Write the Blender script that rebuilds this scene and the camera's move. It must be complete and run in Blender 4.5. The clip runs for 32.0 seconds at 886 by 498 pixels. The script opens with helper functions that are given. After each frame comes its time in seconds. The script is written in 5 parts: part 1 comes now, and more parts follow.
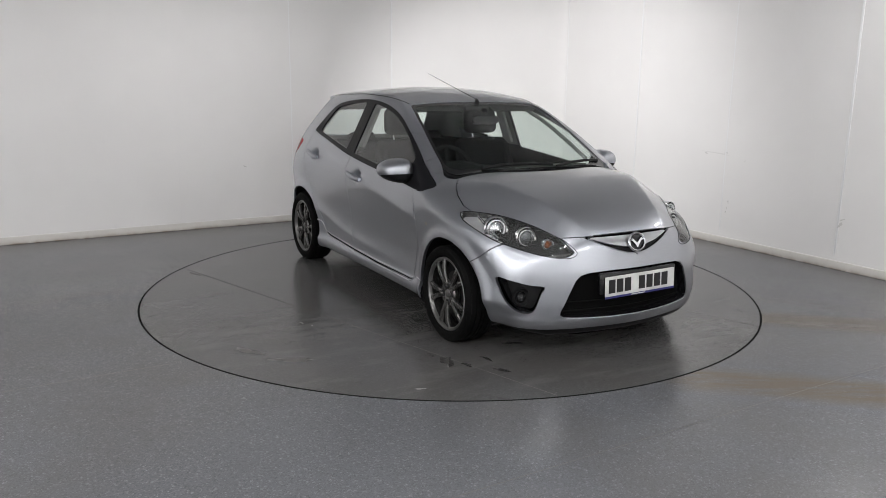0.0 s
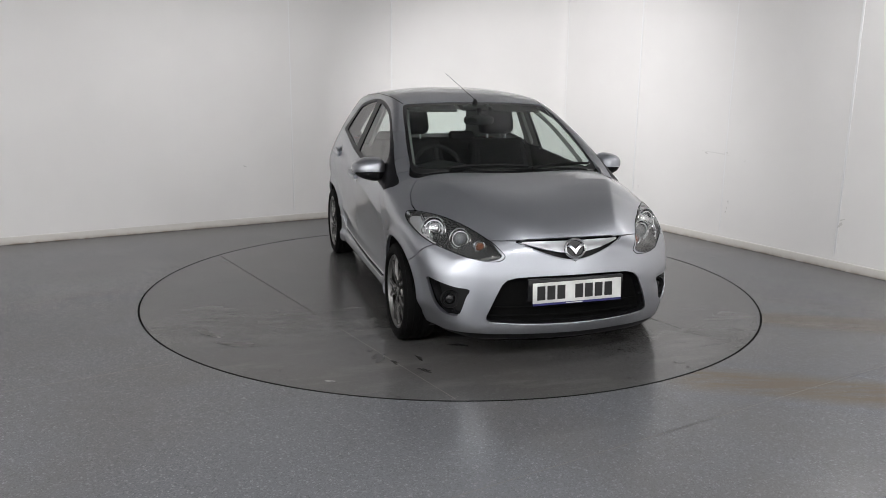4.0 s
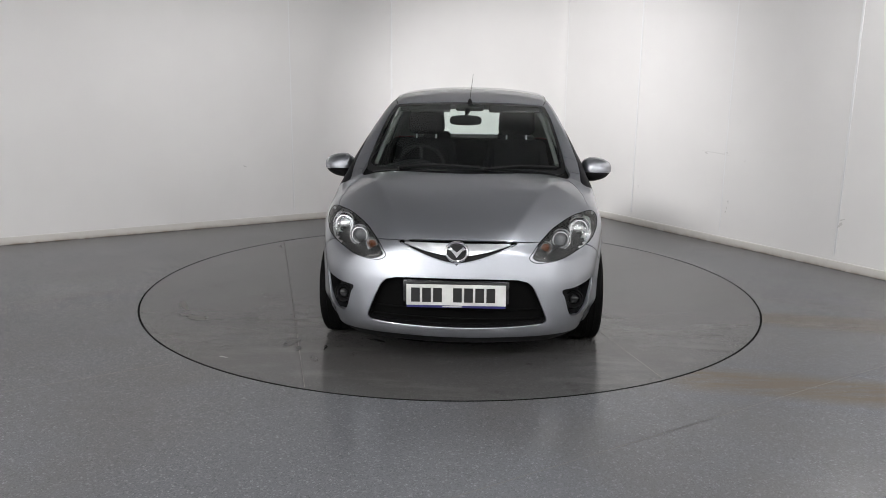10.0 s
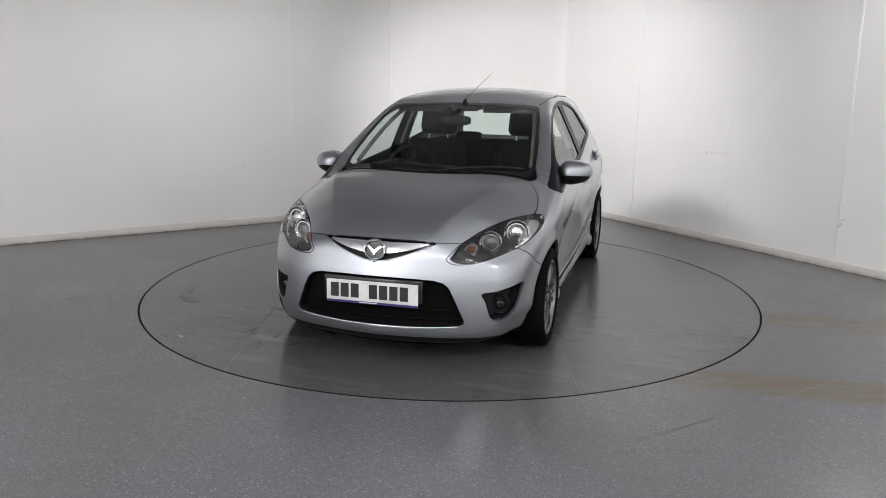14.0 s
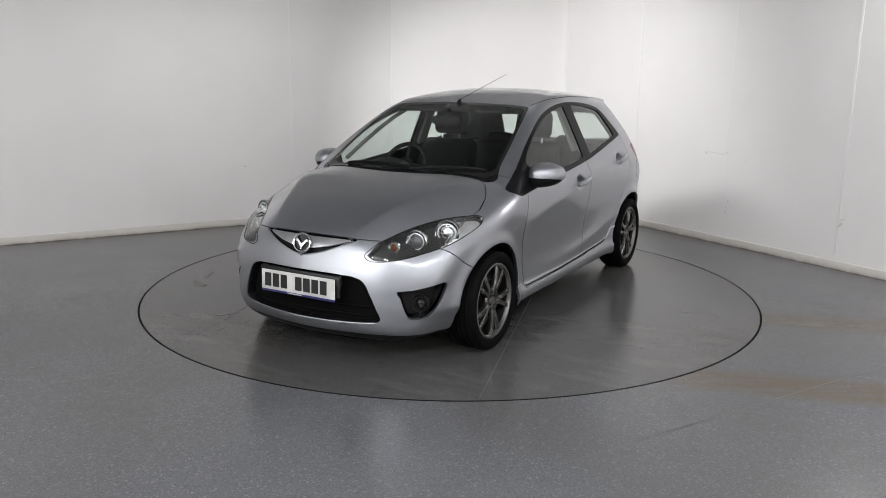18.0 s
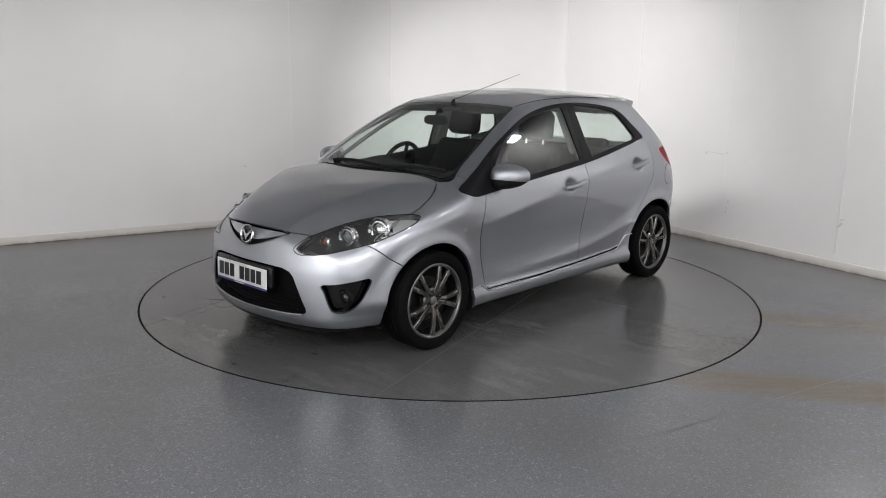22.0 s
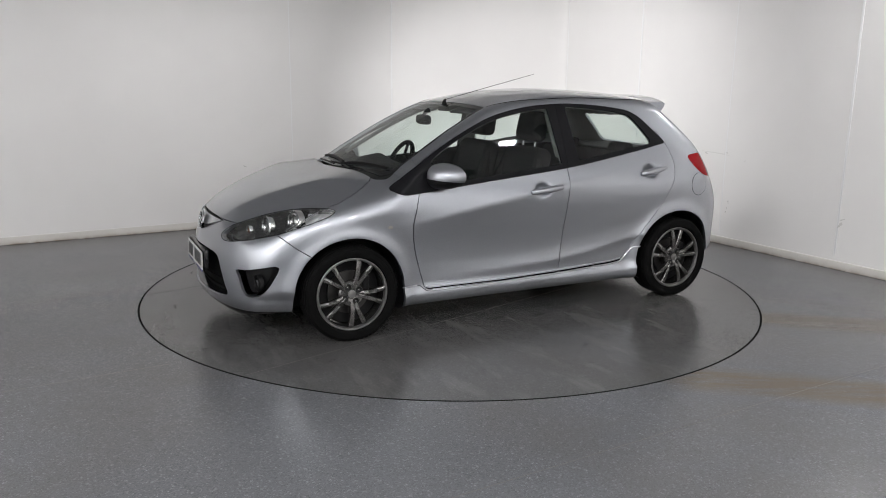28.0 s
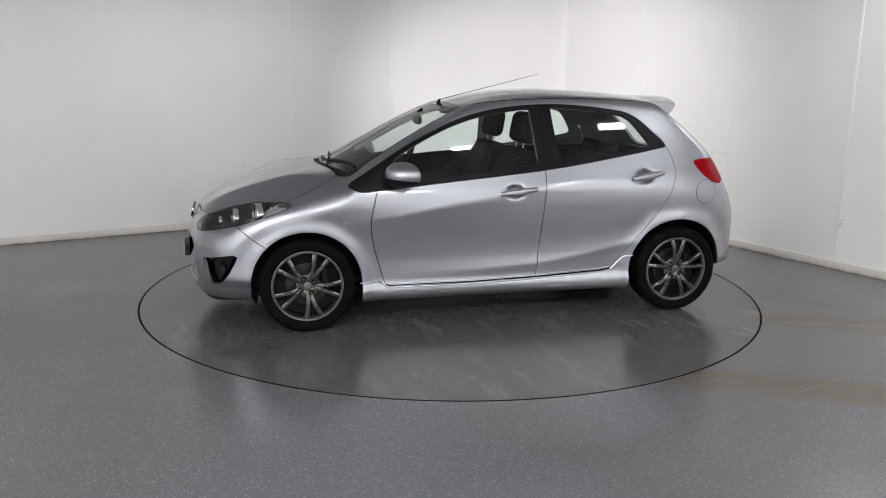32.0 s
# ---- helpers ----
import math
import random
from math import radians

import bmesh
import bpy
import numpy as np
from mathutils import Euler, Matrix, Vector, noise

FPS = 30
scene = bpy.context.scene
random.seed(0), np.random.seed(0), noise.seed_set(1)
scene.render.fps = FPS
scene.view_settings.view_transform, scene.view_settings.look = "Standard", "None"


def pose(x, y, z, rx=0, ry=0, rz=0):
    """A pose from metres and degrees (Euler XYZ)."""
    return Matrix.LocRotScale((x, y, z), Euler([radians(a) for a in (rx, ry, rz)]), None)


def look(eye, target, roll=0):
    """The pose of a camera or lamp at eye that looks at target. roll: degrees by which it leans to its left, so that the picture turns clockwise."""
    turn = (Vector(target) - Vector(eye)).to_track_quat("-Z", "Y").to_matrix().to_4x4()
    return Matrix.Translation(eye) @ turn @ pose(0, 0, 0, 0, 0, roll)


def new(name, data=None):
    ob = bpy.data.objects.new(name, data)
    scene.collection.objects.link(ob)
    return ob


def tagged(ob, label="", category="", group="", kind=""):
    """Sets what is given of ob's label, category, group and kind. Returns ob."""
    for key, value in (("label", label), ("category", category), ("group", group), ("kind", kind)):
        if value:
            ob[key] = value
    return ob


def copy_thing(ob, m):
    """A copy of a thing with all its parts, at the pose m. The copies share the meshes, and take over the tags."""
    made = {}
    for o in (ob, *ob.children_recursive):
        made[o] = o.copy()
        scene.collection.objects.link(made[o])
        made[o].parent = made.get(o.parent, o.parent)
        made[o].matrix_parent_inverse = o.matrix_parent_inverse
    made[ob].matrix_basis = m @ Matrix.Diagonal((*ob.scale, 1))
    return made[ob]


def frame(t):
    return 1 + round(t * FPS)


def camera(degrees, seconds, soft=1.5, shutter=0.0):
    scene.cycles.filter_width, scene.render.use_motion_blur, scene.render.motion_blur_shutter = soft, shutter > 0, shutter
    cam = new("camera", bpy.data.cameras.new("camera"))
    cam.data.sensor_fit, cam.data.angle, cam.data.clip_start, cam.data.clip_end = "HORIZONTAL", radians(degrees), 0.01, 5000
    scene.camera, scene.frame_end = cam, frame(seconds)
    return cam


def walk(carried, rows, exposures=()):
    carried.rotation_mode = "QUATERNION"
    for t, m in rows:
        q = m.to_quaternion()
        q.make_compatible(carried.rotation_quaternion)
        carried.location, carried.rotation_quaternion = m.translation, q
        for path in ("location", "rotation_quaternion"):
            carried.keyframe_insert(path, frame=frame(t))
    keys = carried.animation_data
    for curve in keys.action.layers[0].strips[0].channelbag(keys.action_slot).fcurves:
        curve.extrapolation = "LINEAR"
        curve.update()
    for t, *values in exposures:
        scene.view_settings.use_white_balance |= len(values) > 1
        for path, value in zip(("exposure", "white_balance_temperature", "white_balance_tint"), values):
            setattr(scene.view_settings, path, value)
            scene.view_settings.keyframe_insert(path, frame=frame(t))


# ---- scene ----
# A silver hatchback on a motor turntable in a white-panelled photo bay. Metres; turntable axis at the origin.

# camera: it stands still
cam = camera(59.6, 32.0, soft=0.8)
EYE = Vector((0.0, -5.80, 1.533))
CAM_POSE = look(EYE, EYE + Vector((-0.0086, 0.9773, -0.2115)) * 5, 0.64)
walk(cam, [(0.0, CAM_POSE), (32.0, CAM_POSE)])

# turn of the table, in degrees: 0 when the car's nose points at the camera
TURN = [(0, 30.30), (2, 23.70), (4, 17.08), (6, 10.38), (8, 3.63), (10, -3.14), (12, -9.90), (14, -16.65), (16, -23.40), (18, -30.12),
        (20, -36.80), (22, -43.40), (24, -49.95), (26, -56.45), (28, -63.02), (30, -69.65), (32, -76.22)]
CAR_OFF = (-0.118, 0.139)   # the car's middle, in the table's axes

# room axes: corner, and the unit directions along the two seen walls
CORNER = Vector((1.045, 4.377, 0.0))
AX_A = Vector((-0.8533, -0.5215, 0.0))
AX_B = Vector((0.5215, -0.8533, 0.0))
ROOM_A, ROOM_B, ROOM_H = 10.0, 11.0, 2.75


def room(a, b, z=0.0):
    return CORNER + AX_A * a + AX_B * b + Vector((0, 0, z))


# ---------------------------------------------------------------- world and light
world = bpy.data.worlds.new("dim_outside")
scene.world = world
world.use_nodes = True
world.node_tree.nodes["Background"].inputs[0].default_value = (0.5, 0.52, 0.55, 1)
world.node_tree.nodes["Background"].inputs[1].default_value = 0.05
scene.view_settings.exposure = 0.57

LED_PLACES = [(0.14, 4.87), (2.05, 5.7), (3.5, 5.7), (5.1, 5.7), (6.8, 5.7), (8.5, 5.7)]   # small panels, along the two room axes
LED_WATTS = (6.0, 4.0, 4.0, 5.0, 9.0, 20.0)
BIG_PLACES = [(2.3, 9.0), (4.4, 7.8), (6.0, 7.7), (7.6, 7.6), (9.3, 7.0)]   # square panels, out of view, added to brighten the car and floor
BIG_WATTS = (38.0, 25.0, 22.0, 32.0, 50.0)
LED_Z = ROOM_H - 0.02
LED_TURN = math.degrees(math.atan2(AX_A.y, AX_A.x))


def area_lamp(name, m, sx, sy, watts, colour=(1, 1, 1), spread=180):
    li = bpy.data.lights.new(name, "AREA")
    li.shape, li.size, li.size_y, li.energy, li.color, li.spread = "RECTANGLE", sx, sy, watts, colour, radians(spread)
    ob = new(name, li)
    ob.matrix_world = m
    return ob


def spot_lamp(name, eye, target, watts, cone, blend=1.0, size=0.08, colour=(1, 1, 1)):
    li = bpy.data.lights.new(name, "SPOT")
    li.energy, li.spot_size, li.spot_blend, li.shadow_soft_size, li.color = watts, radians(cone), blend, size, colour
    ob = new(name, li)
    ob.matrix_world = look(eye, target)
    return ob


for (la, lb), led_watts in zip(LED_PLACES, LED_WATTS):
    q = room(la, lb, ROOM_H - 0.05)
    area_lamp("led_panel_light", pose(q.x, q.y, q.z, 0, 0, LED_TURN), 0.17, 0.09, led_watts, (0.99, 0.985, 0.99))
for (la, lb), led_watts in zip(BIG_PLACES, BIG_WATTS):
    q = room(la, lb, ROOM_H - 0.05)
    area_lamp("unseen_panel_fill", pose(q.x, q.y, q.z, 0, 0, LED_TURN), 0.54, 0.54, led_watts, (0.99, 0.985, 0.99))
# unseen ceiling spotlights, one for the corner's glow, the rest added to brighten walls: (along a, along b) of the
# lamp, (a, b, z) of its aim, watts, cone
SPOTS = [((3.7, 2.5), (0.0, 0.85, 0.60), 270, 88), ((3.7, 2.1), (3.7, 0, 0.1), 36, 150), ((5.2, 2.1), (5.2, 0, 0.1), 29, 150), ((7.0, 2.1), (7.0, 0, 0.2), 22, 150),
         ((2.4, 2.7), (0, 2.7, 1.3), 36, 150), ((1.7, 5.5), (0, 5.5, 0.4), 30, 150), ((1.7, 7.6), (0, 7.6, 0.6), 54, 150),
         ((2.2, 9.0), (2.2, ROOM_B, 1.9), 190, 130), ((5.0, 9.0), (5.0, ROOM_B, 1.9), 110, 130), ((7.8, 9.0), (7.8, ROOM_B, 1.9), 120, 130), ((8.0, 4.0), (ROOM_A, 4.0, 1.7), 240, 140), ((8.0, 7.0), (ROOM_A, 7.0, 1.7), 240, 140)]
for (sa, sb), aim, watts, cone in SPOTS:
    spot_lamp("unseen_wall_wash", room(sa, sb, ROOM_H - 0.16), room(*aim), watts, cone, 1.0, 0.16, (1.0, 0.99, 0.995))


# ---------------------------------------------------------------- materials
def material(name, colour=(0.5, 0.5, 0.5), rough=0.5, metal=0.0, **kw):
    m = bpy.data.materials.new(name)
    m.use_nodes = True
    b = m.node_tree.nodes["Principled BSDF"]
    b.inputs["Base Color"].default_value = (*colour, 1)
    b.inputs["Roughness"].default_value = rough
    b.inputs["Metallic"].default_value = metal
    for key, value in kw.items():
        b.inputs[key.replace("_", " ")].default_value = value
    return m


def nodes_of(m):
    t = m.node_tree
    return t, t.nodes["Principled BSDF"]


def coords(t, scale=(1, 1, 1)):
    tc = t.nodes.new("ShaderNodeTexCoord")
    mp = t.nodes.new("ShaderNodeMapping")
    mp.inputs["Scale"].default_value = scale
    t.links.new(tc.outputs["Object"], mp.inputs["Vector"])
    return mp.outputs["Vector"]


def noise_tex(t, vec, scale, detail=4.0, rough=0.55):
    n = t.nodes.new("ShaderNodeTexNoise")
    n.inputs["Scale"].default_value, n.inputs["Detail"].default_value, n.inputs["Roughness"].default_value = scale, detail, rough
    t.links.new(vec, n.inputs["Vector"])
    return n.outputs["Fac"]


def ramp(t, fac, stops):
    r = t.nodes.new("ShaderNodeValToRGB")
    e = r.color_ramp.elements
    while len(e) < len(stops):
        e.new(0.5)
    for el, (p, c) in zip(e, stops):
        el.position = p
        el.color = (*c, 1) if isinstance(c, tuple) else (c, c, c, 1)
    t.links.new(fac, r.inputs["Fac"])
    return r.outputs["Color"]


def mix(t, fac, a, b, mode="MIX"):
    n = t.nodes.new("ShaderNodeMix")
    n.data_type, n.blend_type = "RGBA", mode
    for sock, v in ((n.inputs[0], fac), (n.inputs[6], a), (n.inputs[7], b)):
        if isinstance(v, (int, float)):
            sock.default_value = v if sock == n.inputs[0] else (v, v, v, 1)
        elif isinstance(v, tuple):
            sock.default_value = (*v, 1)
        else:
            t.links.new(v, sock)
    return n.outputs[2]


def bump(t, height, strength, dist=0.01):
    n = t.nodes.new("ShaderNodeBump")
    n.inputs["Strength"].default_value, n.inputs["Distance"].default_value = strength, dist
    t.links.new(height, n.inputs["Height"])
    return n.outputs["Normal"]


def wall_paint():
    m = material("white_wall_panel", (0.78, 0.775, 0.765), 0.42)
    t, b = nodes_of(m)
    v = coords(t)
    big = noise_tex(t, v, 0.9, 3)
    fine = noise_tex(t, v, 14, 5)
    c = mix(t, ramp(t, big, [(0.3, 0.0), (0.75, 1.0)]), (0.79, 0.778, 0.766), (0.74, 0.728, 0.717))
    scuff = ramp(t, noise_tex(t, coords(t, (1.0, 1.0, 3.0)), 6.5, 8, 0.7), [(0.70, 0.0), (0.78, 1.0)])
    c = mix(t, mix(t, scuff, 0.0, 0.25), c, (0.55, 0.54, 0.52))
    t.links.new(c, b.inputs["Base Color"])
    t.links.new(ramp(t, fine, [(0.3, 0.60), (0.7, 0.72)]), b.inputs["Roughness"])
    t.links.new(bump(t, big, 0.25, 0.01), b.inputs["Normal"])
    return m


def skirting_paint():
    m = material("skirting_paint", (0.70, 0.69, 0.665), 0.55)
    t, b = nodes_of(m)
    v = coords(t)
    d = ramp(t, noise_tex(t, v, 9, 7, 0.7), [(0.34, 0.15), (0.62, 1.0)])
    sep = t.nodes.new("ShaderNodeSeparateXYZ")
    t.links.new(v, sep.inputs[0])
    low = ramp(t, sep.outputs["Z"], [(0.0, 0.95), (0.014, 0.30), (0.03, 0.06), (0.1, 0.02)])
    c = mix(t, mix(t, 1.0, d, low, "MULTIPLY"), (0.63, 0.61, 0.575), (0.20, 0.13, 0.07))
    t.links.new(c, b.inputs["Base Color"])
    return m


def floor_vinyl(name, base=(0.115, 0.1185, 0.1275), stain=False, fleck=1.0, gloss=0.0, dirt=1.0, dust=0.0):
    m = material(name, base, 0.3)
    t, b = nodes_of(m)
    v = coords(t)
    flake = t.nodes.new("ShaderNodeTexVoronoi")
    flake.inputs["Scale"].default_value = 215
    t.links.new(v, flake.inputs["Vector"])
    sp = ramp(t, flake.outputs["Color"], [(0.08, 0.72), (0.40, 0.97), (0.80, 1.02), (0.88, 1.40)])
    chip = t.nodes.new("ShaderNodeTexVoronoi")
    chip.inputs["Scale"].default_value = 105
    t.links.new(v, chip.inputs["Vector"])
    sp = mix(t, 1.0, sp, ramp(t, chip.outputs["Color"], [(0.10, 0.86), (0.3, 0.98), (0.80, 1.0), (0.86, 1.3)]), "MULTIPLY")
    fine = noise_tex(t, v, 120, 3)
    c = mix(t, fleck, base, mix(t, 1.0, base, sp, "MULTIPLY"))
    c = mix(t, 0.3, c, ramp(t, fine, [(0.3, 0.6), (0.7, 1.25)]), "MULTIPLY")
    wide = noise_tex(t, v, 0.8, 5, 0.6)
    c = mix(t, ramp(t, wide, [(0.35, 0.0), (0.7, 0.2 * dirt)]), c, (0.064, 0.060, 0.055))
    scuff = ramp(t, noise_tex(t, coords(t, (1.0, 2.4, 1.0)), 3.4, 9, 0.72), [(0.60, 0.0), (0.74, 0.13 * dirt)])
    c = mix(t, scuff, c, (0.034, 0.032, 0.030))
    warm = ramp(t, noise_tex(t, v, 0.42, 7, 0.66), [(0.46, 0.0), (0.66, 0.40 / dirt)])
    c = mix(t, warm, c, (0.094, 0.084, 0.072))
    drag = ramp(t, noise_tex(t, coords(t, (0.55, 3.2, 1.0)), 2.7, 9, 0.75), [(0.63, 0.0), (0.72, 0.34)])
    c = mix(t, drag, c, (0.060, 0.055, 0.050))
    if dust:
        streak = ramp(t, noise_tex(t, coords(t, (2.6, 0.7, 1.0)), 2.1, 8, 0.68), [(0.52, 0.0), (0.66, dust)])
        c = mix(t, streak, c, (0.150, 0.147, 0.140))
        spots = ramp(t, noise_tex(t, v, 4.2, 9, 0.74), [(0.60, 0.0), (0.70, 1.5 * dust)])
        c = mix(t, spots, c, (0.045, 0.042, 0.040))
    if stain:
        sep = t.nodes.new("ShaderNodeSeparateXYZ")
        mp = t.nodes.new("ShaderNodeMapping")
        mp.inputs["Location"].default_value = (-1.3, 0.93, 0)
        mp.vector_type = "POINT"
        t.links.new(v, mp.inputs["Vector"])
        rot = t.nodes.new("ShaderNodeVectorRotate")
        rot.inputs["Angle"].default_value = radians(11.5)
        rot.rotation_type = "Z_AXIS"
        t.links.new(mp.outputs["Vector"], rot.inputs["Vector"])
        t.links.new(rot.outputs["Vector"], sep.inputs[0])

        def band(centre, half):
            a = t.nodes.new("ShaderNodeMath"); a.operation = "SUBTRACT"; a.inputs[1].default_value = centre
            t.links.new(sep.outputs["Y"], a.inputs[0])
            q = t.nodes.new("ShaderNodeMath"); q.operation = "ABSOLUTE"
            t.links.new(a.outputs[0], q.inputs[0])
            return ramp(t, q.outputs[0], [(half * 0.35, 1.0), (half, 0.0)])
        both = mix(t, 1.0, band(-0.94, 0.24), band(0.30, 0.20), "ADD")
        side = ramp(t, sep.outputs["X"], [(0.0, 0.0), (0.25, 1.0)])
        blot = ramp(t, noise_tex(t, coords(t, (0.7, 4.0, 1.0)), 2.6, 10, 0.72), [(0.28, 0.0), (0.54, 1.0)])
        fac = mix(t, 1.0, mix(t, 1.0, both, side, "MULTIPLY"), blot, "MULTIPLY")
        c = mix(t, mix(t, 1.0, fac, 0.85, "MULTIPLY"), c, (0.100, 0.076, 0.049))
    t.links.new(c, b.inputs["Base Color"])
    t.links.new(ramp(t, noise_tex(t, v, 2.2, 6, 0.65), [(0.3, 0.22 - gloss), (0.7, 0.26 - gloss)]), b.inputs["Roughness"])
    t.links.new(bump(t, noise_tex(t, v, 70, 3), 0.10, 0.002), b.inputs["Normal"])
    return m


def car_paint():
    m = material("silver_metallic_paint", (0.34, 0.346, 0.363), 0.34, 1.0)
    t, b = nodes_of(m)
    v = coords(t)
    fl = t.nodes.new("ShaderNodeTexVoronoi")
    fl.inputs["Scale"].default_value = 900
    t.links.new(v, fl.inputs["Vector"])
    c = mix(t, ramp(t, fl.outputs["Color"], [(0.2, 0.0), (0.9, 1.0)]), (0.36, 0.374, 0.405), (0.475, 0.493, 0.53))
    t.links.new(c, b.inputs["Base Color"])
    t.links.new(ramp(t, noise_tex(t, v, 3, 3), [(0.3, 0.39), (0.7, 0.42)]), b.inputs["Roughness"])
    b.inputs["Coat Weight"].default_value = 1.0
    b.inputs["Coat Roughness"].default_value = 0.035
    b.inputs["Coat IOR"].default_value = 1.55
    return m


def grained(name, colour, rough, scale=300, strength=0.2, metal=0.0):
    m = material(name, colour, rough, metal)
    t, b = nodes_of(m)
    v = coords(t)
    t.links.new(bump(t, noise_tex(t, v, scale, 3), strength, 0.002), b.inputs["Normal"])
    lo, hi = tuple(x * 0.8 for x in colour), tuple(min(1, x * 1.2) for x in colour)
    t.links.new(ramp(t, noise_tex(t, v, 7, 5), [(0.3, lo), (0.7, hi)]), b.inputs["Base Color"])
    return m


def dull(m, level):
    m.node_tree.nodes["Principled BSDF"].inputs["Specular IOR Level"].default_value = level
    return m


def clear_glass(name, tint=(0.80, 0.86, 0.83), gloss=1.0, base=0.10, haze=0.0):
    m = bpy.data.materials.new(name)
    m.use_nodes = True
    t = m.node_tree
    t.nodes.clear()
    out = t.nodes.new("ShaderNodeOutputMaterial")
    tr = t.nodes.new("ShaderNodeBsdfTransparent")
    tr.inputs[0].default_value = (*tint, 1)
    gl = t.nodes.new("ShaderNodeBsdfGlossy")
    gl.inputs["Roughness"].default_value = 0.02
    fr = t.nodes.new("ShaderNodeLayerWeight")
    fr.inputs["Blend"].default_value = 0.5
    pw = t.nodes.new("ShaderNodeMath")
    pw.operation = "POWER"
    pw.inputs[1].default_value = 3.5
    t.links.new(fr.outputs["Facing"], pw.inputs[0])
    mx = t.nodes.new("ShaderNodeMixShader")
    k = t.nodes.new("ShaderNodeMath")
    k.operation = "MULTIPLY_ADD"
    k.inputs[1].default_value, k.inputs[2].default_value = 0.55 * gloss, base
    k.use_clamp = True
    t.links.new(pw.outputs[0], k.inputs[0])
    t.links.new(k.outputs[0], mx.inputs[0])
    t.links.new(tr.outputs[0], mx.inputs[1])
    t.links.new(gl.outputs[0], mx.inputs[2])
    last = mx
    if haze:                    # weathered plastic scatters a little
        df = t.nodes.new("ShaderNodeBsdfDiffuse")
        df.inputs[0].default_value = (0.80, 0.81, 0.78, 1)
        last = t.nodes.new("ShaderNodeMixShader")
        last.inputs[0].default_value = haze
        t.links.new(mx.outputs[0], last.inputs[1])
        t.links.new(df.outputs[0], last.inputs[2])
    t.links.new(last.outputs[0], out.inputs[0])
    return m


def glowing(name, colour, strength):
    m = material(name, colour, 0.4)
    t, b = nodes_of(m)
    b.inputs["Emission Color"].default_value = (*colour, 1)
    b.inputs["Emission Strength"].default_value = strength
    return m


M_WALL, M_SKIRT = wall_paint(), skirting_paint()
M_FLOOR = floor_vinyl("grey_flecked_vinyl", stain=True)
M_DISC = floor_vinyl("worn_turntable_vinyl", (0.088, 0.088, 0.089), fleck=0.6, gloss=0.03, dirt=2.2, dust=0.35)
M_CEIL = grained("grey_ceiling_board", (0.55, 0.55, 0.555), 0.8, 60)
M_GAP = dull(material("black_rubber_gap", (0.004, 0.004, 0.004), 0.9), 0.05)
M_LED = glowing("led_diffuser", (1.0, 1.0, 1.0), 5.0)
M_PAINT = car_paint()
M_BLACK = grained("black_grained_plastic", (0.007, 0.007, 0.0075), 0.5, 500, 0.25)
M_GLOSSBLACK = material("gloss_black_trim", (0.010, 0.010, 0.011), 0.16)
M_FRAME = material("satin_black_frame", (0.010, 0.010, 0.0115), 0.34, 0.0, Specular_IOR_Level=0.10)
M_TYRE = grained("tyre_rubber", (0.004, 0.004, 0.004), 0.75, 160, 0.4)
M_RIM = grained("gunmetal_alloy", (0.17, 0.166, 0.162), 0.22, 60, 0.03, 0.92)
M_RIMLIP = grained("bright_alloy_lip", (0.20, 0.196, 0.192), 0.40, 60, 0.03, 0.9)
M_CHROME = material("chrome", (0.75, 0.76, 0.78), 0.10, 1.0)
M_SATIN = grained("satin_silver", (0.62, 0.63, 0.65), 0.30, 300, 0.02, 0.9)
M_GLASS = clear_glass("green_tinted_glass", (0.91, 0.97, 0.94), 1.2, 0.085)
M_SCREEN = clear_glass("laminated_glass", (0.90, 0.965, 0.935), 1.0, 0.025)
M_LENS = clear_glass("clear_lens", (0.96, 0.965, 0.96), 1.5, 0.04, 0.018)
M_REDLENS = dull(material("red_lamp_lens", (0.27, 0.002, 0.005), 0.10), 0.14)
M_AMBER = material("amber_lamp", (0.14, 0.040, 0.012), 0.10)
M_PLATE = grained("white_plate_sheet", (0.58, 0.58, 0.565), 0.3, 300, 0.02)
M_INK = material("black_ink", (0.01, 0.01, 0.01), 0.4)
M_BLUE = material("dark_blue_print", (0.02, 0.02, 0.12), 0.4)
M_CLOTH = grained("black_seat_cloth", (0.008, 0.008, 0.0088), 0.95, 60, 0.04)
M_TRIM = grained("pale_grey_trim", (0.20, 0.20, 0.193), 0.8, 400, 0.2)
M_VISOR = grained("grey_visor_cloth", (0.03, 0.03, 0.029), 0.9, 300, 0.1)
M_DARKTRIM = grained("dark_cabin_plastic", (0.011, 0.011, 0.0118), 0.6, 500, 0.3)
M_STEEL = grained("brake_steel", (0.06, 0.058, 0.056), 0.4, 80, 0.1, 0.9)
for m_dark, lv in ((M_BLACK, 0.22), (M_TYRE, 0.07), (M_CLOTH, 0.1), (M_DARKTRIM, 0.15), (M_TRIM, 0.3)):
    dull(m_dark, lv)
M_MESH = dull(material("black_intake_mesh", (0.004, 0.004, 0.004), 0.8), 0.05)
M_WHITECAP = material("white_indicator_lens", (0.48, 0.46, 0.42), 0.15)


# ---------------------------------------------------------------- helpers for meshes
def link_mesh(name, verts, faces, mat, parent=None, label="", smooth=True, sharp=35):
    me = bpy.data.meshes.new(name)
    me.from_pydata([tuple(v) for v in verts], [], faces)
    me.materials.append(mat)
    if smooth:
        me.shade_smooth()
        me.set_sharp_from_angle(angle=radians(sharp))
    ob = new(name, me)
    if parent:
        ob.parent = parent
    return tagged(ob, label)


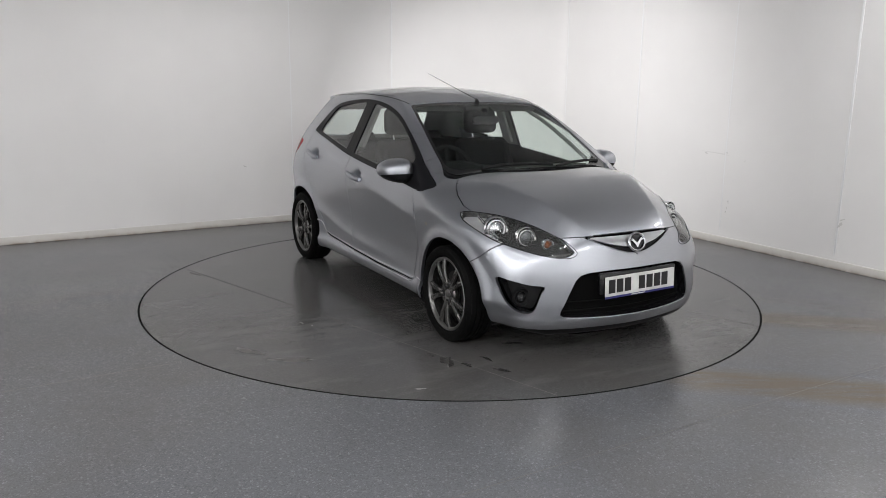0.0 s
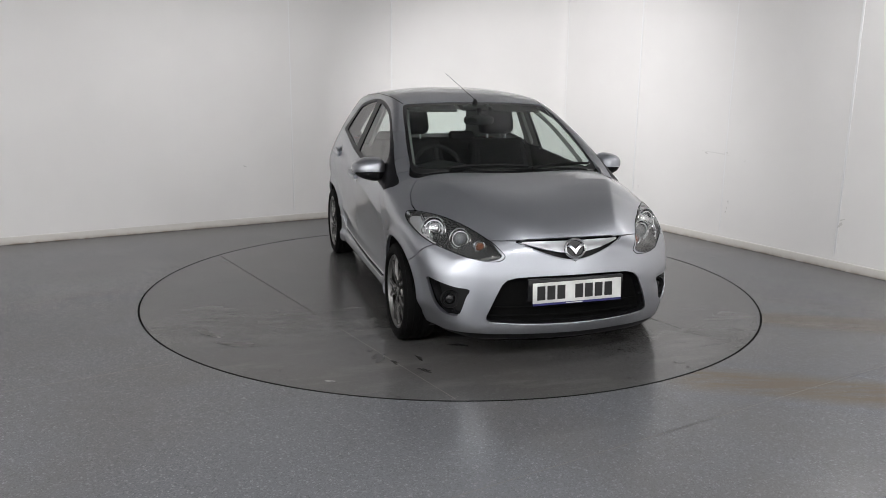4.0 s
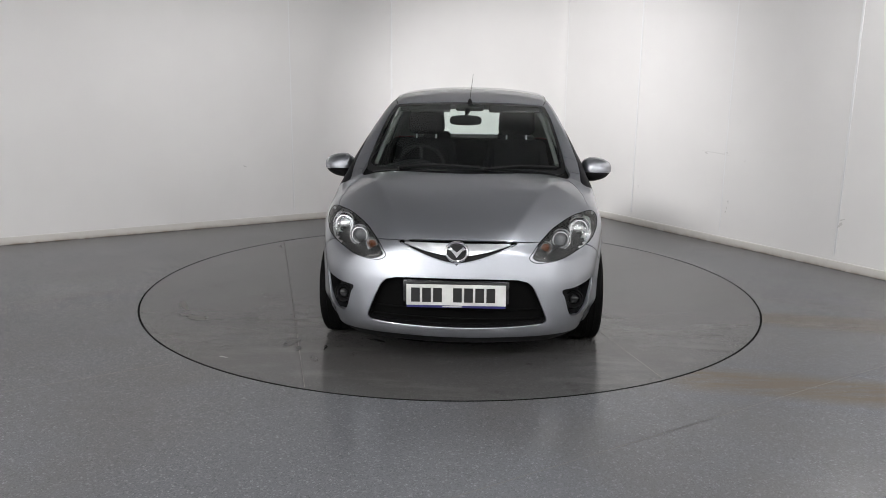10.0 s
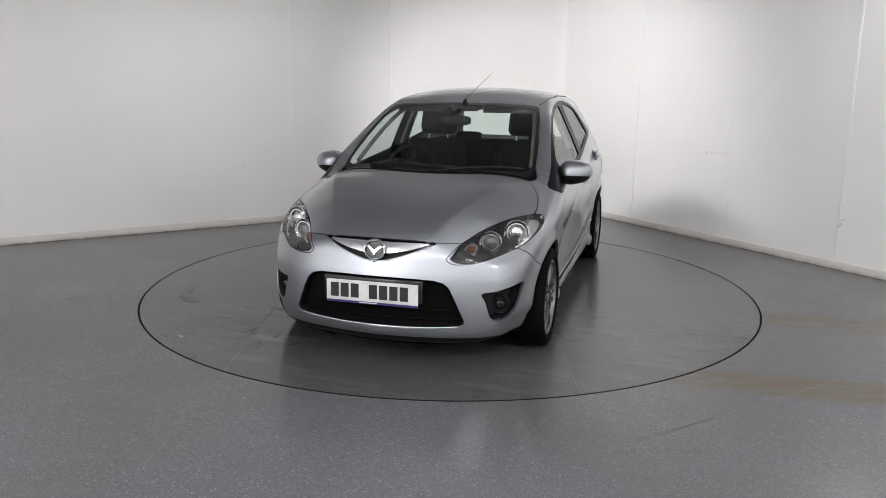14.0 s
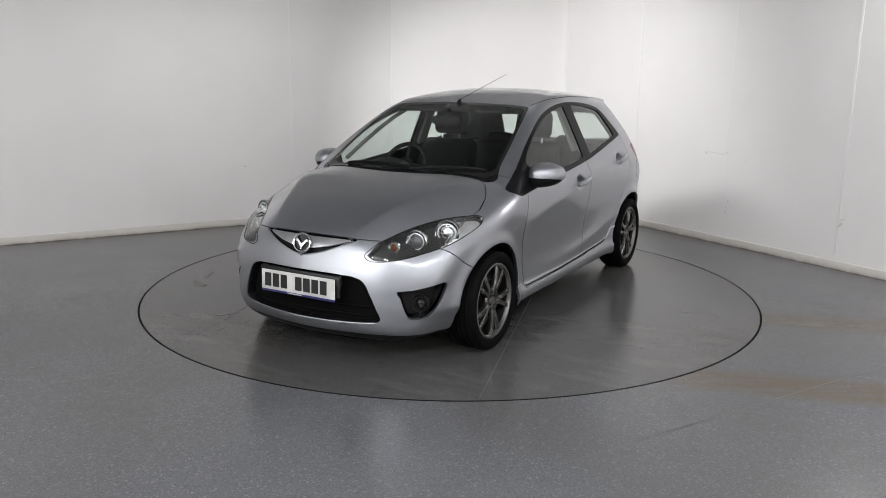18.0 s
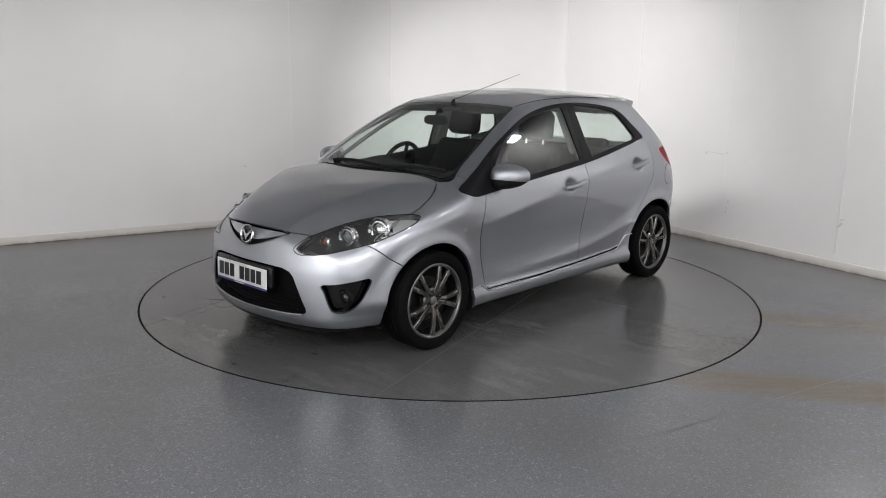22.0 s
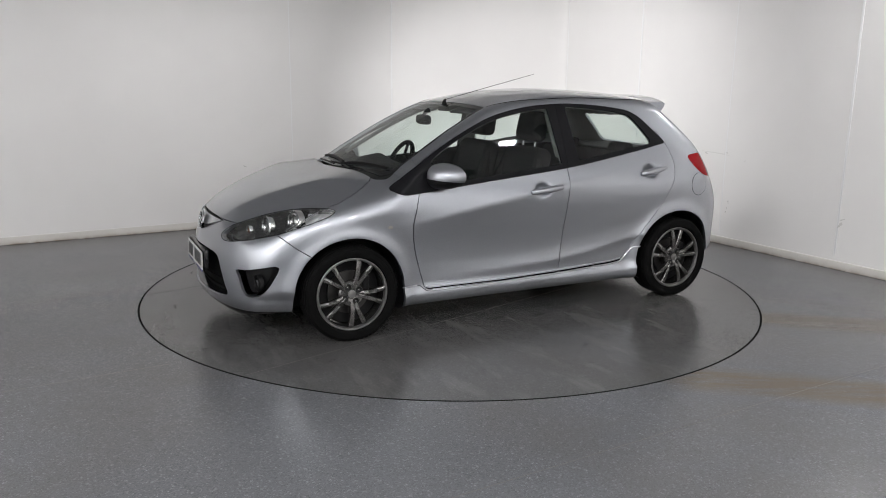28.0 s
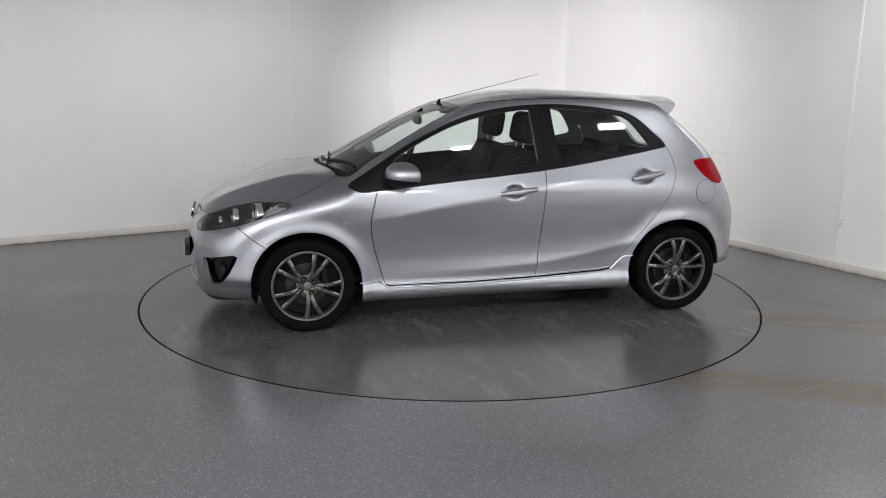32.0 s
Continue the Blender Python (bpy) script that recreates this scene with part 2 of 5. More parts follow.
def part(name, bm, mat, parent=None, label="", smooth=True, sharp=35):
    bmesh.ops.recalc_face_normals(bm, faces=bm.faces)
    me = bpy.data.meshes.new(name)
    bm.to_mesh(me)
    bm.free()
    me.materials.append(mat)
    if smooth:
        me.shade_smooth()
        me.set_sharp_from_angle(angle=radians(sharp))
    ob = new(name, me)
    if parent:
        ob.parent = parent
    return tagged(ob, label)


def box(bm, c, s, m=None, bevel=0.0, segments=2):
    r = bmesh.ops.create_cube(bm, size=1.0)
    vs = r["verts"]
    for v in vs:
        v.co = Vector((v.co.x * s[0], v.co.y * s[1], v.co.z * s[2]))
    if bevel:
        es = list({e for v in vs for e in v.link_edges})
        out = bmesh.ops.bevel(bm, geom=es, offset=bevel, segments=segments, affect="EDGES", profile=0.5)
        vs = list({v for f in out["faces"] for v in f.verts} | {v for v in vs if v.is_valid})
    tr = Matrix.Translation(c) @ (m or Matrix())
    for v in vs:
        v.co = tr @ v.co
    return vs


def lathe(profile, n=48, axis="Y"):
    """A bmesh of revolution; profile is (radius, along)."""
    verts, faces = [], []
    for i in range(n):
        a = 2 * math.pi * i / n
        for r, h in profile:
            c, s = r * math.cos(a), r * math.sin(a)
            verts.append((c, h, s) if axis == "Y" else (h, c, s) if axis == "X" else (c, s, h))
    k = len(profile)
    for i in range(n):
        for j in range(k - 1):
            faces.append((i * k + j, ((i + 1) % n) * k + j, ((i + 1) % n) * k + j + 1, i * k + j + 1))
    bm = bmesh.new()
    vs = [bm.verts.new(v) for v in verts]
    for f in faces:
        bm.faces.new([vs[q] for q in f])
    bmesh.ops.remove_doubles(bm, verts=bm.verts, dist=1e-6)
    return bm


def tube(bm, path, radius, n=8, flat=1.0):
    """A round bar along a path of points; radius may be a list."""
    pts = [Vector(p) for p in path]
    rs = radius if isinstance(radius, (list, tuple)) else [radius] * len(pts)
    rings = []
    for i, p in enumerate(pts):
        d = (pts[min(i + 1, len(pts) - 1)] - pts[max(i - 1, 0)]).normalized()
        up = Vector((0, 0, 1)) if abs(d.z) < 0.9 else Vector((1, 0, 0))
        u = d.cross(up).normalized()
        w = u.cross(d).normalized()
        rings.append([bm.verts.new(p + u * (rs[i] * math.cos(2 * math.pi * j / n)) + w * (rs[i] * flat * math.sin(2 * math.pi * j / n))) for j in range(n)])
    for a, b in zip(rings, rings[1:]):
        for j in range(n):
            bm.faces.new((a[j], a[(j + 1) % n], b[(j + 1) % n], b[j]))
    bm.faces.new(rings[0])
    bm.faces.new(list(reversed(rings[-1])))


def prism(bm, outline, thick, m=None, bevel=0.0):
    """A flat outline (x, y), extruded by thick along z, then placed by m."""
    lo = [bm.verts.new((x, y, 0)) for x, y in outline]
    hi = [bm.verts.new((x, y, thick)) for x, y in outline]
    n = len(outline)
    fs = [bm.faces.new(list(reversed(lo))), bm.faces.new(hi)]
    for i in range(n):
        fs.append(bm.faces.new((lo[i], lo[(i + 1) % n], hi[(i + 1) % n], hi[i])))
    vs = lo + hi
    if bevel:
        out = bmesh.ops.bevel(bm, geom=list(fs[1].edges), offset=bevel, segments=2, affect="EDGES", profile=0.5)
        vs = list({v for v in vs if v.is_valid} | {v for f in out["faces"] for v in f.verts})
    if m is not None:
        for v in vs:
            v.co = m @ v.co


def smooth_loop(pts, steps=8, closed=True):
    """Catmull-Rom through the points."""
    p = [np.array(q, float) for q in pts]
    n, out = len(p), []
    for i in range(n if closed else n - 1):
        a, b, c, d = (p[(i - 1) % n], p[i], p[(i + 1) % n], p[(i + 2) % n]) if closed else (p[max(i - 1, 0)], p[i], p[i + 1], p[min(i + 2, n - 1)])
        for k in range(steps):
            s = k / steps
            out.append(0.5 * (2 * b + (c - a) * s + (2 * a - 5 * b + 4 * c - d) * s * s + (3 * b - a - 3 * c + d) * s ** 3))
    if not closed:
        out.append(p[-1])
    return out


# ---------------------------------------------------------------- the room
def setting(name, verts, faces, mat, label, category, smooth=False):
    ob = link_mesh(name, verts, faces, mat, smooth=smooth)
    return tagged(ob, label, category, kind="structure")


def ring_points(r, n=160):
    return [(r * math.cos(2 * math.pi * i / n), r * math.sin(2 * math.pi * i / n)) for i in range(n)]


DISC_R = 2.245


def build_floor():
    n = 160
    inner = ring_points(DISC_R + 0.006, n)
    verts, faces = [], []
    corners = [room(-0.4, -0.4), room(ROOM_A + 0.2, -0.4), room(ROOM_A + 0.2, ROOM_B + 0.2), room(-0.4, ROOM_B + 0.2)]

    def reach(dx, dy):
        best = 1e9
        for i in range(4):
            p, q = corners[i], corners[(i + 1) % 4]
            ex, ey = q.x - p.x, q.y - p.y
            det = dx * -ey + ex * dy
            if abs(det) > 1e-9:
                k = (p.x * -ey + ex * p.y) / det
                if k > 0:
                    u = (dx * p.y - dy * p.x) / det
                    if -1e-6 <= u <= 1 + 1e-6:
                        best = min(best, k)
        return best
    for x, y in inner:
        verts.append((x, y, 0))
    for x, y in inner:
        k = reach(x, y)
        verts.append((x * k, y * k, 0))
    for x, y in inner:
        verts.append((x, y, -0.05))
    for i in range(n):
        j = (i + 1) % n
        faces += [(i, j, n + j, n + i), (j, i, 2 * n + i, 2 * n + j)]
    fl = setting("floor", verts, faces, M_FLOOR, "grey flecked vinyl floor with brown tyre stains, scuffed and glossy", "floor")
    # welded seams between the 2 m sheets, as thin dark inlays
    d = -AX_A
    nrm = Vector((-d.y, d.x, 0))
    for (px, py), a0, a1 in (((0.02, -3.15), -4.5, 5.2), ((-1.45, -1.75), -3.2, -0.10), ((-1.75, 0.05), -2.6, -0.55)):
        p = Vector((px, py, 0.0))
        vs = [p + d * a0 + nrm * 0.0016, p + d * a1 + nrm * 0.0016, p + d * a1 - nrm * 0.0016, p + d * a0 - nrm * 0.0016]
        link_mesh("seam", [(v.x, v.y, 0.0012) for v in vs], [(0, 3, 2, 1)], M_SEAM, fl, smooth=False)
    well = [(x, y, -0.05) for x, y in ring_points(DISC_R + 0.05, 80)]
    setting("turntable_pit", well + [(0, 0, -0.05)], [(i, (i + 1) % 80, 80) for i in range(80)], M_GAP, "black pit floor under the turntable gap", "pit")
    return fl


M_SEAM = grained("dirty_seam", (0.072, 0.066, 0.059), 0.7, 200)


def build_walls():
    strong = {"a": (2.04,), "b": (1.88, 4.31)}
    faint = {"a": (3.255,), "b": (0.665, 3.095)}
    # straight runs of panels on the two seen walls
    for key, first, length, wname in (("a", 2.04, ROOM_A, "wall_north"), ("b", 0.665, ROOM_B, "wall_east")):
        base = new(wname)
        tagged(base, "white panelled wall with narrow vertical joints, faintly scuffed", "wall", kind="structure")
        u, inward = (AX_A, AX_B) if key == "a" else (AX_B, AX_A)
        p0 = first
        joints = []
        while p0 < length - 0.01:
            p1 = min(p0 + 1.215, length)
            bm = bmesh.new()
            g = 0.0001
            c = CORNER + u * ((p0 + p1) / 2) - inward * 0.01
            m = Matrix((( u.x, inward.x, 0), (u.y, inward.y, 0), (0, 0, 1))).to_4x4()
            box(bm, c + Vector((0, 0, ROOM_H / 2 + 0.03)), (p1 - p0 - 2 * g, 0.02, ROOM_H - 0.06), m)
            part("wall_panel", bm, M_WALL, base)
            joints.append(p0)
            p0 = p1
        for j in joints:
            big = any(abs(j - s) < 0.05 for s in strong[key])
            if not big and not any(abs(j - s) < 0.05 for s in faint[key]):
                continue
            w, th = (0.020, 0.006) if big else (0.012, 0.0018)
            bm = bmesh.new()
            m = Matrix(((u.x, inward.x, 0), (u.y, inward.y, 0), (0, 0, 1))).to_4x4()
            box(bm, CORNER + u * j + inward * (th / 2) + Vector((0, 0, ROOM_H / 2 + 0.06)), (w, th, ROOM_H - 0.12), m, th * 0.4, 2)
            part("joint_strip", bm, M_STRIP, base)
        bm = bmesh.new()
        m = Matrix(((u.x, inward.x, 0), (u.y, inward.y, 0), (0, 0, 1))).to_4x4()
        box(bm, CORNER + u * ((first + length) / 2) - inward * 0.08 + Vector((0, 0, ROOM_H / 2)), (length - first, 0.11, ROOM_H), m)
        part("wall_core", bm, M_CEIL, base, smooth=False)
        sk = bmesh.new()
        box(sk, CORNER + u * ((first + length) / 2) + inward * 0.005 + Vector((0, 0, 0.036)), (length - first, 0.010, 0.072), m, 0.003, 2)
        tagged(part("baseboard", sk, M_SKIRT), "white skirting board, stained brown along the floor", "baseboard", kind="structure")
    # coved corner: one bent panel
    base = new("wall_corner")
    tagged(base, "white panel bent round the corner of the bay", "wall", kind="structure")
    # it leaves the bold joint at a slight kink and runs tangent into the other wall
    n = 24
    pa, pm, pb = Vector((2.04, 0.0)), Vector((0.0, 0.42)), Vector((0.0, 0.665))
    verts, skv = [], []
    for i in range(n + 1):
        s = i / n
        at = pa * (1 - s) ** 2 + pm * (2 * s * (1 - s)) + pb * s * s
        d = ((pm - pa) * (1 - s) + (pb - pm) * s).normalized()
        a, b = at
        na, nb = d.y, -d.x
        for off in (0.0, -0.02):
            for z in (0.0, ROOM_H):
                verts.append(room(a + na * off, b + nb * off, z))
        for z, off in ((0.0, 0.010), (0.069, 0.010), (0.072, 0.007), (0.072, 0.0)):
            skv.append(room(a + na * off, b + nb * off, z))
    sheet = []
    for i in range(n):
        p, q = 4 * i, 4 * i + 4
        sheet += [(p, p + 1, q + 1, q), (p + 3, p + 2, q + 2, q + 3), (p + 1, p + 3, q + 3, q + 1), (p + 2, p, q, q + 2)]
    sheet += [(0, 2, 3, 1), (4 * n, 4 * n + 1, 4 * n + 3, 4 * n + 2)]
    link_mesh("wall_panel", verts, sheet, M_WALL, base)
    fs = [(4 * i + k, 4 * i + k + 1, 4 * i + k + 5, 4 * i + k + 4) for i in range(n) for k in range(3)]
    sk = link_mesh("baseboard", skv, fs, M_SKIRT)
    tagged(sk, "white skirting board bent round the corner", "baseboard", kind="structure")
    # plain walls behind the camera, unseen: added to close the bay and bounce light
    for wname, c, s in (("wall_south", (ROOM_A / 2, ROOM_B + 0.06), (ROOM_A, 0.12)), ("wall_west", (ROOM_A + 0.06, ROOM_B / 2), (0.12, ROOM_B))):
        bm = bmesh.new()
        m = Matrix(((AX_A.x, AX_B.x, 0), (AX_A.y, AX_B.y, 0), (0, 0, 1))).to_4x4()
        box(bm, room(c[0], c[1], ROOM_H / 2), (s[0], s[1], ROOM_H), m)
        tagged(part(wname, bm, M_BACKWALL, smooth=False), "plain white wall behind the camera, unseen, added to close the bay and bounce light", "wall", kind="structure")
    bm = bmesh.new()
    m = Matrix(((AX_A.x, AX_B.x, 0), (AX_A.y, AX_B.y, 0), (0, 0, 1))).to_4x4()
    box(bm, room(ROOM_A / 2 - 0.1, ROOM_B / 2 - 0.1, ROOM_H + 0.06), (ROOM_A + 0.6, ROOM_B + 0.6, 0.12), m)
    tagged(part("ceiling", bm, M_CEIL, smooth=False), "grey ceiling over the bay", "ceiling", kind="structure")


M_STRIP = material("white_joint_strip", (0.80, 0.80, 0.80), 0.3)
M_BACKWALL = grained("white_back_wall", (0.76, 0.76, 0.755), 0.7, 40)


def build_leds():
    first = None
    for la, lb in LED_PLACES:
        q = room(la, lb, LED_Z)
        at = pose(q.x, q.y, q.z, 0, 0, LED_TURN)
        if first is None:
            first = new("ceiling_light")
            tagged(first, "oblong white LED panel light set in the ceiling", "ceiling light", "ceiling light panels")
            bm = bmesh.new()
            for sx, sy, w, h in ((0, 0.06, 0.23, 0.03), (0, -0.06, 0.23, 0.03), (0.10, 0, 0.03, 0.09), (-0.10, 0, 0.03, 0.09)):
                box(bm, (sx, sy, 0), (w, h, 0.03), None, 0.003, 1)
            part("frame", bm, M_STRIP, first)
            bm = bmesh.new()
            box(bm, (0, 0, 0.008), (0.17, 0.09, 0.006))
            part("diffuser", bm, M_LED, first, "glowing white diffuser", smooth=False)
            first.matrix_basis = at
        else:
            copy_thing(first, at)
    # square panels for the added fill lamps, out of view
    first = None
    for la, lb in BIG_PLACES:
        q = room(la, lb, LED_Z)
        at = pose(q.x, q.y, q.z, 0, 0, LED_TURN)
        if first is None:
            first = new("ceiling_light")
            tagged(first, "square white LED panel light, unseen, added to brighten the car and floor", "ceiling light", "ceiling light panels")
            bm = bmesh.new()
            for sx, sy, w, h in ((0, 0.285, 0.60, 0.03), (0, -0.285, 0.60, 0.03), (0.285, 0, 0.03, 0.54), (-0.285, 0, 0.03, 0.54)):
                box(bm, (sx, sy, 0), (w, h, 0.03), None, 0.003, 1)
            part("frame", bm, M_STRIP, first)
            bm = bmesh.new()
            box(bm, (0, 0, 0.008), (0.54, 0.54, 0.006))
            part("diffuser", bm, M_LED, first, "glowing white diffuser", smooth=False)
            first.matrix_basis = at
        else:
            copy_thing(first, at)
    # bodies for the unseen spotlights that were added to brighten the walls
    for (sa, sb), aim, watts, cone in SPOTS:
        eye = room(sa, sb, ROOM_H - 0.16)
        sp = new("spotlight")
        tagged(sp, "unseen black ceiling spotlight, added to light a white wall", "spotlight", "wall spotlights")
        bm = lathe([(0.0, 0.16), (0.045, 0.16), (0.06, 0.13), (0.065, 0.02), (0.060, 0.02), (0.058, 0.05), (0.0, 0.06)], 24, "Z")
        hd = part("housing", bm, M_BLACK, sp)
        hd.matrix_basis = look((0, 0, 0), room(*aim) - eye)
        bm = bmesh.new()
        tube(bm, [(0, 0, 0.05), (0, 0, 0.16)], 0.012)
        part("stem", bm, M_BLACK, sp)
        sp.location = eye


def build_turntable():
    disc = new("turntable")
    tagged(disc, "round motor turntable topped with worn grey vinyl, thin black rim gap", "turntable")
    bm = lathe([(0.0, -0.04), (DISC_R - 0.005, -0.04), (DISC_R - 0.005, -0.002), (DISC_R - 0.007, 0.0), (0.0, 0.0)], 160, "Z")
    part("top", bm, M_DISC, disc, sharp=20)
    bm = lathe([(DISC_R - 0.005, -0.03), (DISC_R - 0.005, 0.0012), (DISC_R + 0.003, 0.0012), (DISC_R + 0.003, -0.03)], 160, "Z")
    part("edge_trim", bm, M_GAP, disc, "black rubber edge")
    for k in (-0.76, 1.19):     # seams of the vinyl sheets: y = k + 0.3 (x - 2.1), in the car's axes
        d = Vector((1, 0.3, 0)).normalized()
        nrm = Vector((-d.y, d.x, 0))
        p = Vector((2.1 + CAR_OFF[0], k + CAR_OFF[1] - 0.04, 0))
        bb, cc = p.dot(d), p.dot(p) - (DISC_R - 0.02) ** 2
        rt = math.sqrt(bb * bb - cc)
        a0, a1 = -bb - rt, -bb + rt
        vs = [p + d * a0 + nrm * 0.002, p + d * a1 + nrm * 0.002, p + d * a1 - nrm * 0.002, p + d * a0 - nrm * 0.002]
        link_mesh("seam", [(v.x, v.y, 0.0012) for v in vs], [(0, 3, 2, 1)], M_SEAM, disc, smooth=False)
    return disc


def blob(name, at, sx, sy, turn, mat, parent, seed, label="", m=None):
    """A thin irregular stain."""
    rnd = random.Random(seed)
    n = 22
    ph = [rnd.uniform(0, 6.28) for _ in range(4)]
    pts = []
    for i in range(n):
        a = 2 * math.pi * i / n
        r = 1 + 0.28 * math.sin(2 * a + ph[0]) + 0.2 * math.sin(3 * a + ph[1]) + 0.16 * math.sin(5 * a + ph[2]) + 0.1 * math.sin(8 * a + ph[3])
        pts.append(Vector((sx * r * math.cos(a), sy * r * math.sin(a), 0)))
    m = m or (Matrix.Translation((at[0], at[1], 0.0013)) @ pose(0, 0, 0, 0, 0, turn))
    vs = [m @ q for q in pts] + [m @ Vector((0, 0, 0))]
    return link_mesh(name, vs, [(i, (i + 1) % n, n) for i in range(n)], mat, parent, label, smooth=False)


M_WET = material("wet_vinyl", (0.042, 0.040, 0.039), 0.12)
M_GRIME = material("grime", (0.098, 0.092, 0.088), 0.35)
M_SCUFF = material("wall_scuff", (0.69, 0.68, 0.665), 0.5)
M_DARKSCUFF = material("dark_wall_scuff", (0.58, 0.57, 0.555), 0.6)


def build_marks(disc):
    wet = [(0.71, -0.65, 0.055, 0.022, 20), (0.80, -0.58, 0.03, 0.012, 60), (1.46, -0.86, 0.07, 0.035, -30), (1.56, -0.79, 0.03, 0.018, 10), (-0.87, -0.43, 0.09, 0.018, 70), (1.72, -0.66, 0.05, 0.015, 40),
           (-0.19, 0.96, 0.05, 0.012, 15), (0.09, 0.91, 0.055, 0.014, 20), (0.02, 0.86, 0.022, 0.010, 80), (-0.67, 0.61, 0.07, 0.010, 15), (-1.08, 1.11, 0.03, 0.010, 10), (1.37, -0.36, 0.05, 0.018, 75), (1.53, -0.64, 0.04, 0.014, 15)]
    for i, (x, y, a, b, tr) in enumerate(wet):
        blob("wet_mark", (x, y), a, b, tr, M_WET, disc, i, "small wet mark")
    for i, (x, y, a, b, tr) in enumerate([(0.78, -1.79, 0.10, 0.025, 40), (0.41, -1.34, 0.022, 0.007, 10), (0.50, -1.30, 0.008, 0.006, 0), (1.03, -1.62, 0.13, 0.03, 70), (1.74, -1.18, 0.03, 0.008, 60), (-1.22, -1.66, 0.06, 0.012, 20)]):
        blob("scuff", (x, y), a, b, tr, M_GRIME, disc, 50 + i, "dull scuff")


def build_wall_marks():
    base = bpy.data.objects["wall_east"]
    north = bpy.data.objects["wall_north"]

    def on_wall(u, inward, at, z, turn=0):
        o = CORNER + u * at + inward * 0.0008 + Vector((0, 0, z))
        m = Matrix(((u.x, 0, inward.x, o.x), (u.y, 0, inward.y, o.y), (0, 1, 0, o.z), (0, 0, 0, 1)))
        return m @ pose(0, 0, 0, 0, 0, turn)
    for i, (at, z, a, b, tr, mt) in enumerate([(2.98, 0.88, 0.12, 0.007, -3, M_SCUFF), (2.86, 0.87, 0.016, 0.007, 0, M_DARKSCUFF), (3.10, 0.89, 0.018, 0.006, 0, M_DARKSCUFF), (3.17, 0.42, 0.006, 0.016, 5, M_DARKSCUFF), (3.16, 0.36, 0.005, 0.008, 0, M_DARKSCUFF),
                                               (3.15, 0.32, 0.006, 0.010, 0, M_DARKSCUFF), (4.335, 0.385, 0.014, 0.022, -30, M_DARKSCUFF), (4.35, 0.43, 0.020, 0.006, 20, M_DARKSCUFF), (1.97, 0.43, 0.007, 0.020, 0, M_SCUFF), (3.32, 0.83, 0.008, 0.008, 0, M_SCUFF)]):
        blob("scuff", (0, 0), a, b, 0, mt, base, 80 + i, "small dark scuff", on_wall(AX_B, AX_A, at, z, tr) @ Matrix.Translation((0, 0, 0.008 if abs(at - 4.34) < 0.03 or abs(at - 1.97) < 0.03 else 0)))
    blob("scuff", (0, 0), 0.016, 0.006, 0, M_DARKSCUFF, north, 97, "small dark scuff", on_wall(AX_A, AX_B, 3.79, 0.63, 20))


build_floor()
build_walls()
build_wall_marks()
build_leds()
TABLE = build_turntable()
build_marks(TABLE)


# ---------------------------------------------------------------- the car: x forward, y to its left, z up, middle of the wheelbase at 0
def pchip(pts):
    """A smooth curve through points that never overshoots."""
    x, y = (np.array(c, float) for c in zip(*sorted(pts)))
    h, d = np.diff(x), np.diff(y) / np.diff(x)
    m = np.zeros(len(x))
    m[0], m[-1] = d[0], d[-1]
    for i in range(1, len(x) - 1):
        if d[i - 1] * d[i] > 0:
            w1, w2 = 2 * h[i] + h[i - 1], h[i] + 2 * h[i - 1]
            m[i] = (w1 + w2) / (w1 / d[i - 1] + w2 / d[i])

    def f(q):
        q = np.clip(q, x[0], x[-1])
        i = np.clip(np.searchsorted(x, q) - 1, 0, len(x) - 2)
        s = (q - x[i]) / h[i]
        return ((1 + 2 * s) * (1 - s) ** 2 * y[i] + s * (1 - s) ** 2 * h[i] * m[i] + s * s * (3 - 2 * s) * y[i + 1] + s * s * (s - 1) * h[i] * m[i + 1])
    return f


def smax(a, b, k):
    h = np.clip(0.5 + 0.5 * (a - b) / k, 0, 1)
    return b + (a - b) * h + k * h * (1 - h)


BONNET = pchip([(2.1, 0.62), (1.98, 0.685), (1.93, 0.722), (1.86, 0.757), (1.726, 0.825), (1.555, 0.888), (1.383, 0.935), (1.21, 0.967), (1.10, 0.983), (0.95, 1.0), (0.5, 1.0)])
BONNET_A = pchip([(2.0, 0.26), (1.82, 0.27), (1.75, 0.26), (1.6, 0.19), (1.4, 0.145), (1.2, 0.11), (1.0, 0.095), (0.8, 0.09)])
CABIN = pchip([(1.5, 0.72), (1.3, 0.86), (1.1, 0.972), (0.919, 1.072), (0.663, 1.204), (0.481, 1.291), (0.3, 1.364), (0.2, 1.399), (0.1, 1.428), (-0.05, 1.459), (-0.2, 1.479),
               (-0.434, 1.492), (-0.82, 1.479), (-1.22, 1.443), (-1.40, 1.415), (-2.0, 1.30)])
CABIN_A = pchip([(1.3, 0.16), (0.9, 0.125), (0.5, 0.085), (0.2, 0.055), (-0.1, 0.085), (-0.4, 0.10), (-1.2, 0.10), (-1.6, 0.10)])
SIDE = pchip([(0.05, 0.70), (0.14, 0.74), (0.172, 0.785), (0.185, 0.803), (0.21, 0.810), (0.25, 0.811), (0.262, 0.802), (0.275, 0.795), (0.31, 0.791), (0.40, 0.791), (0.55, 0.801), (0.68, 0.815), (0.78, 0.822), (0.84, 0.819),
              (0.90, 0.804), (0.95, 0.784), (1.0, 0.765), (1.10, 0.722), (1.2, 0.676), (1.3, 0.629), (1.4, 0.581), (1.5, 0.53), (1.6, 0.47)])
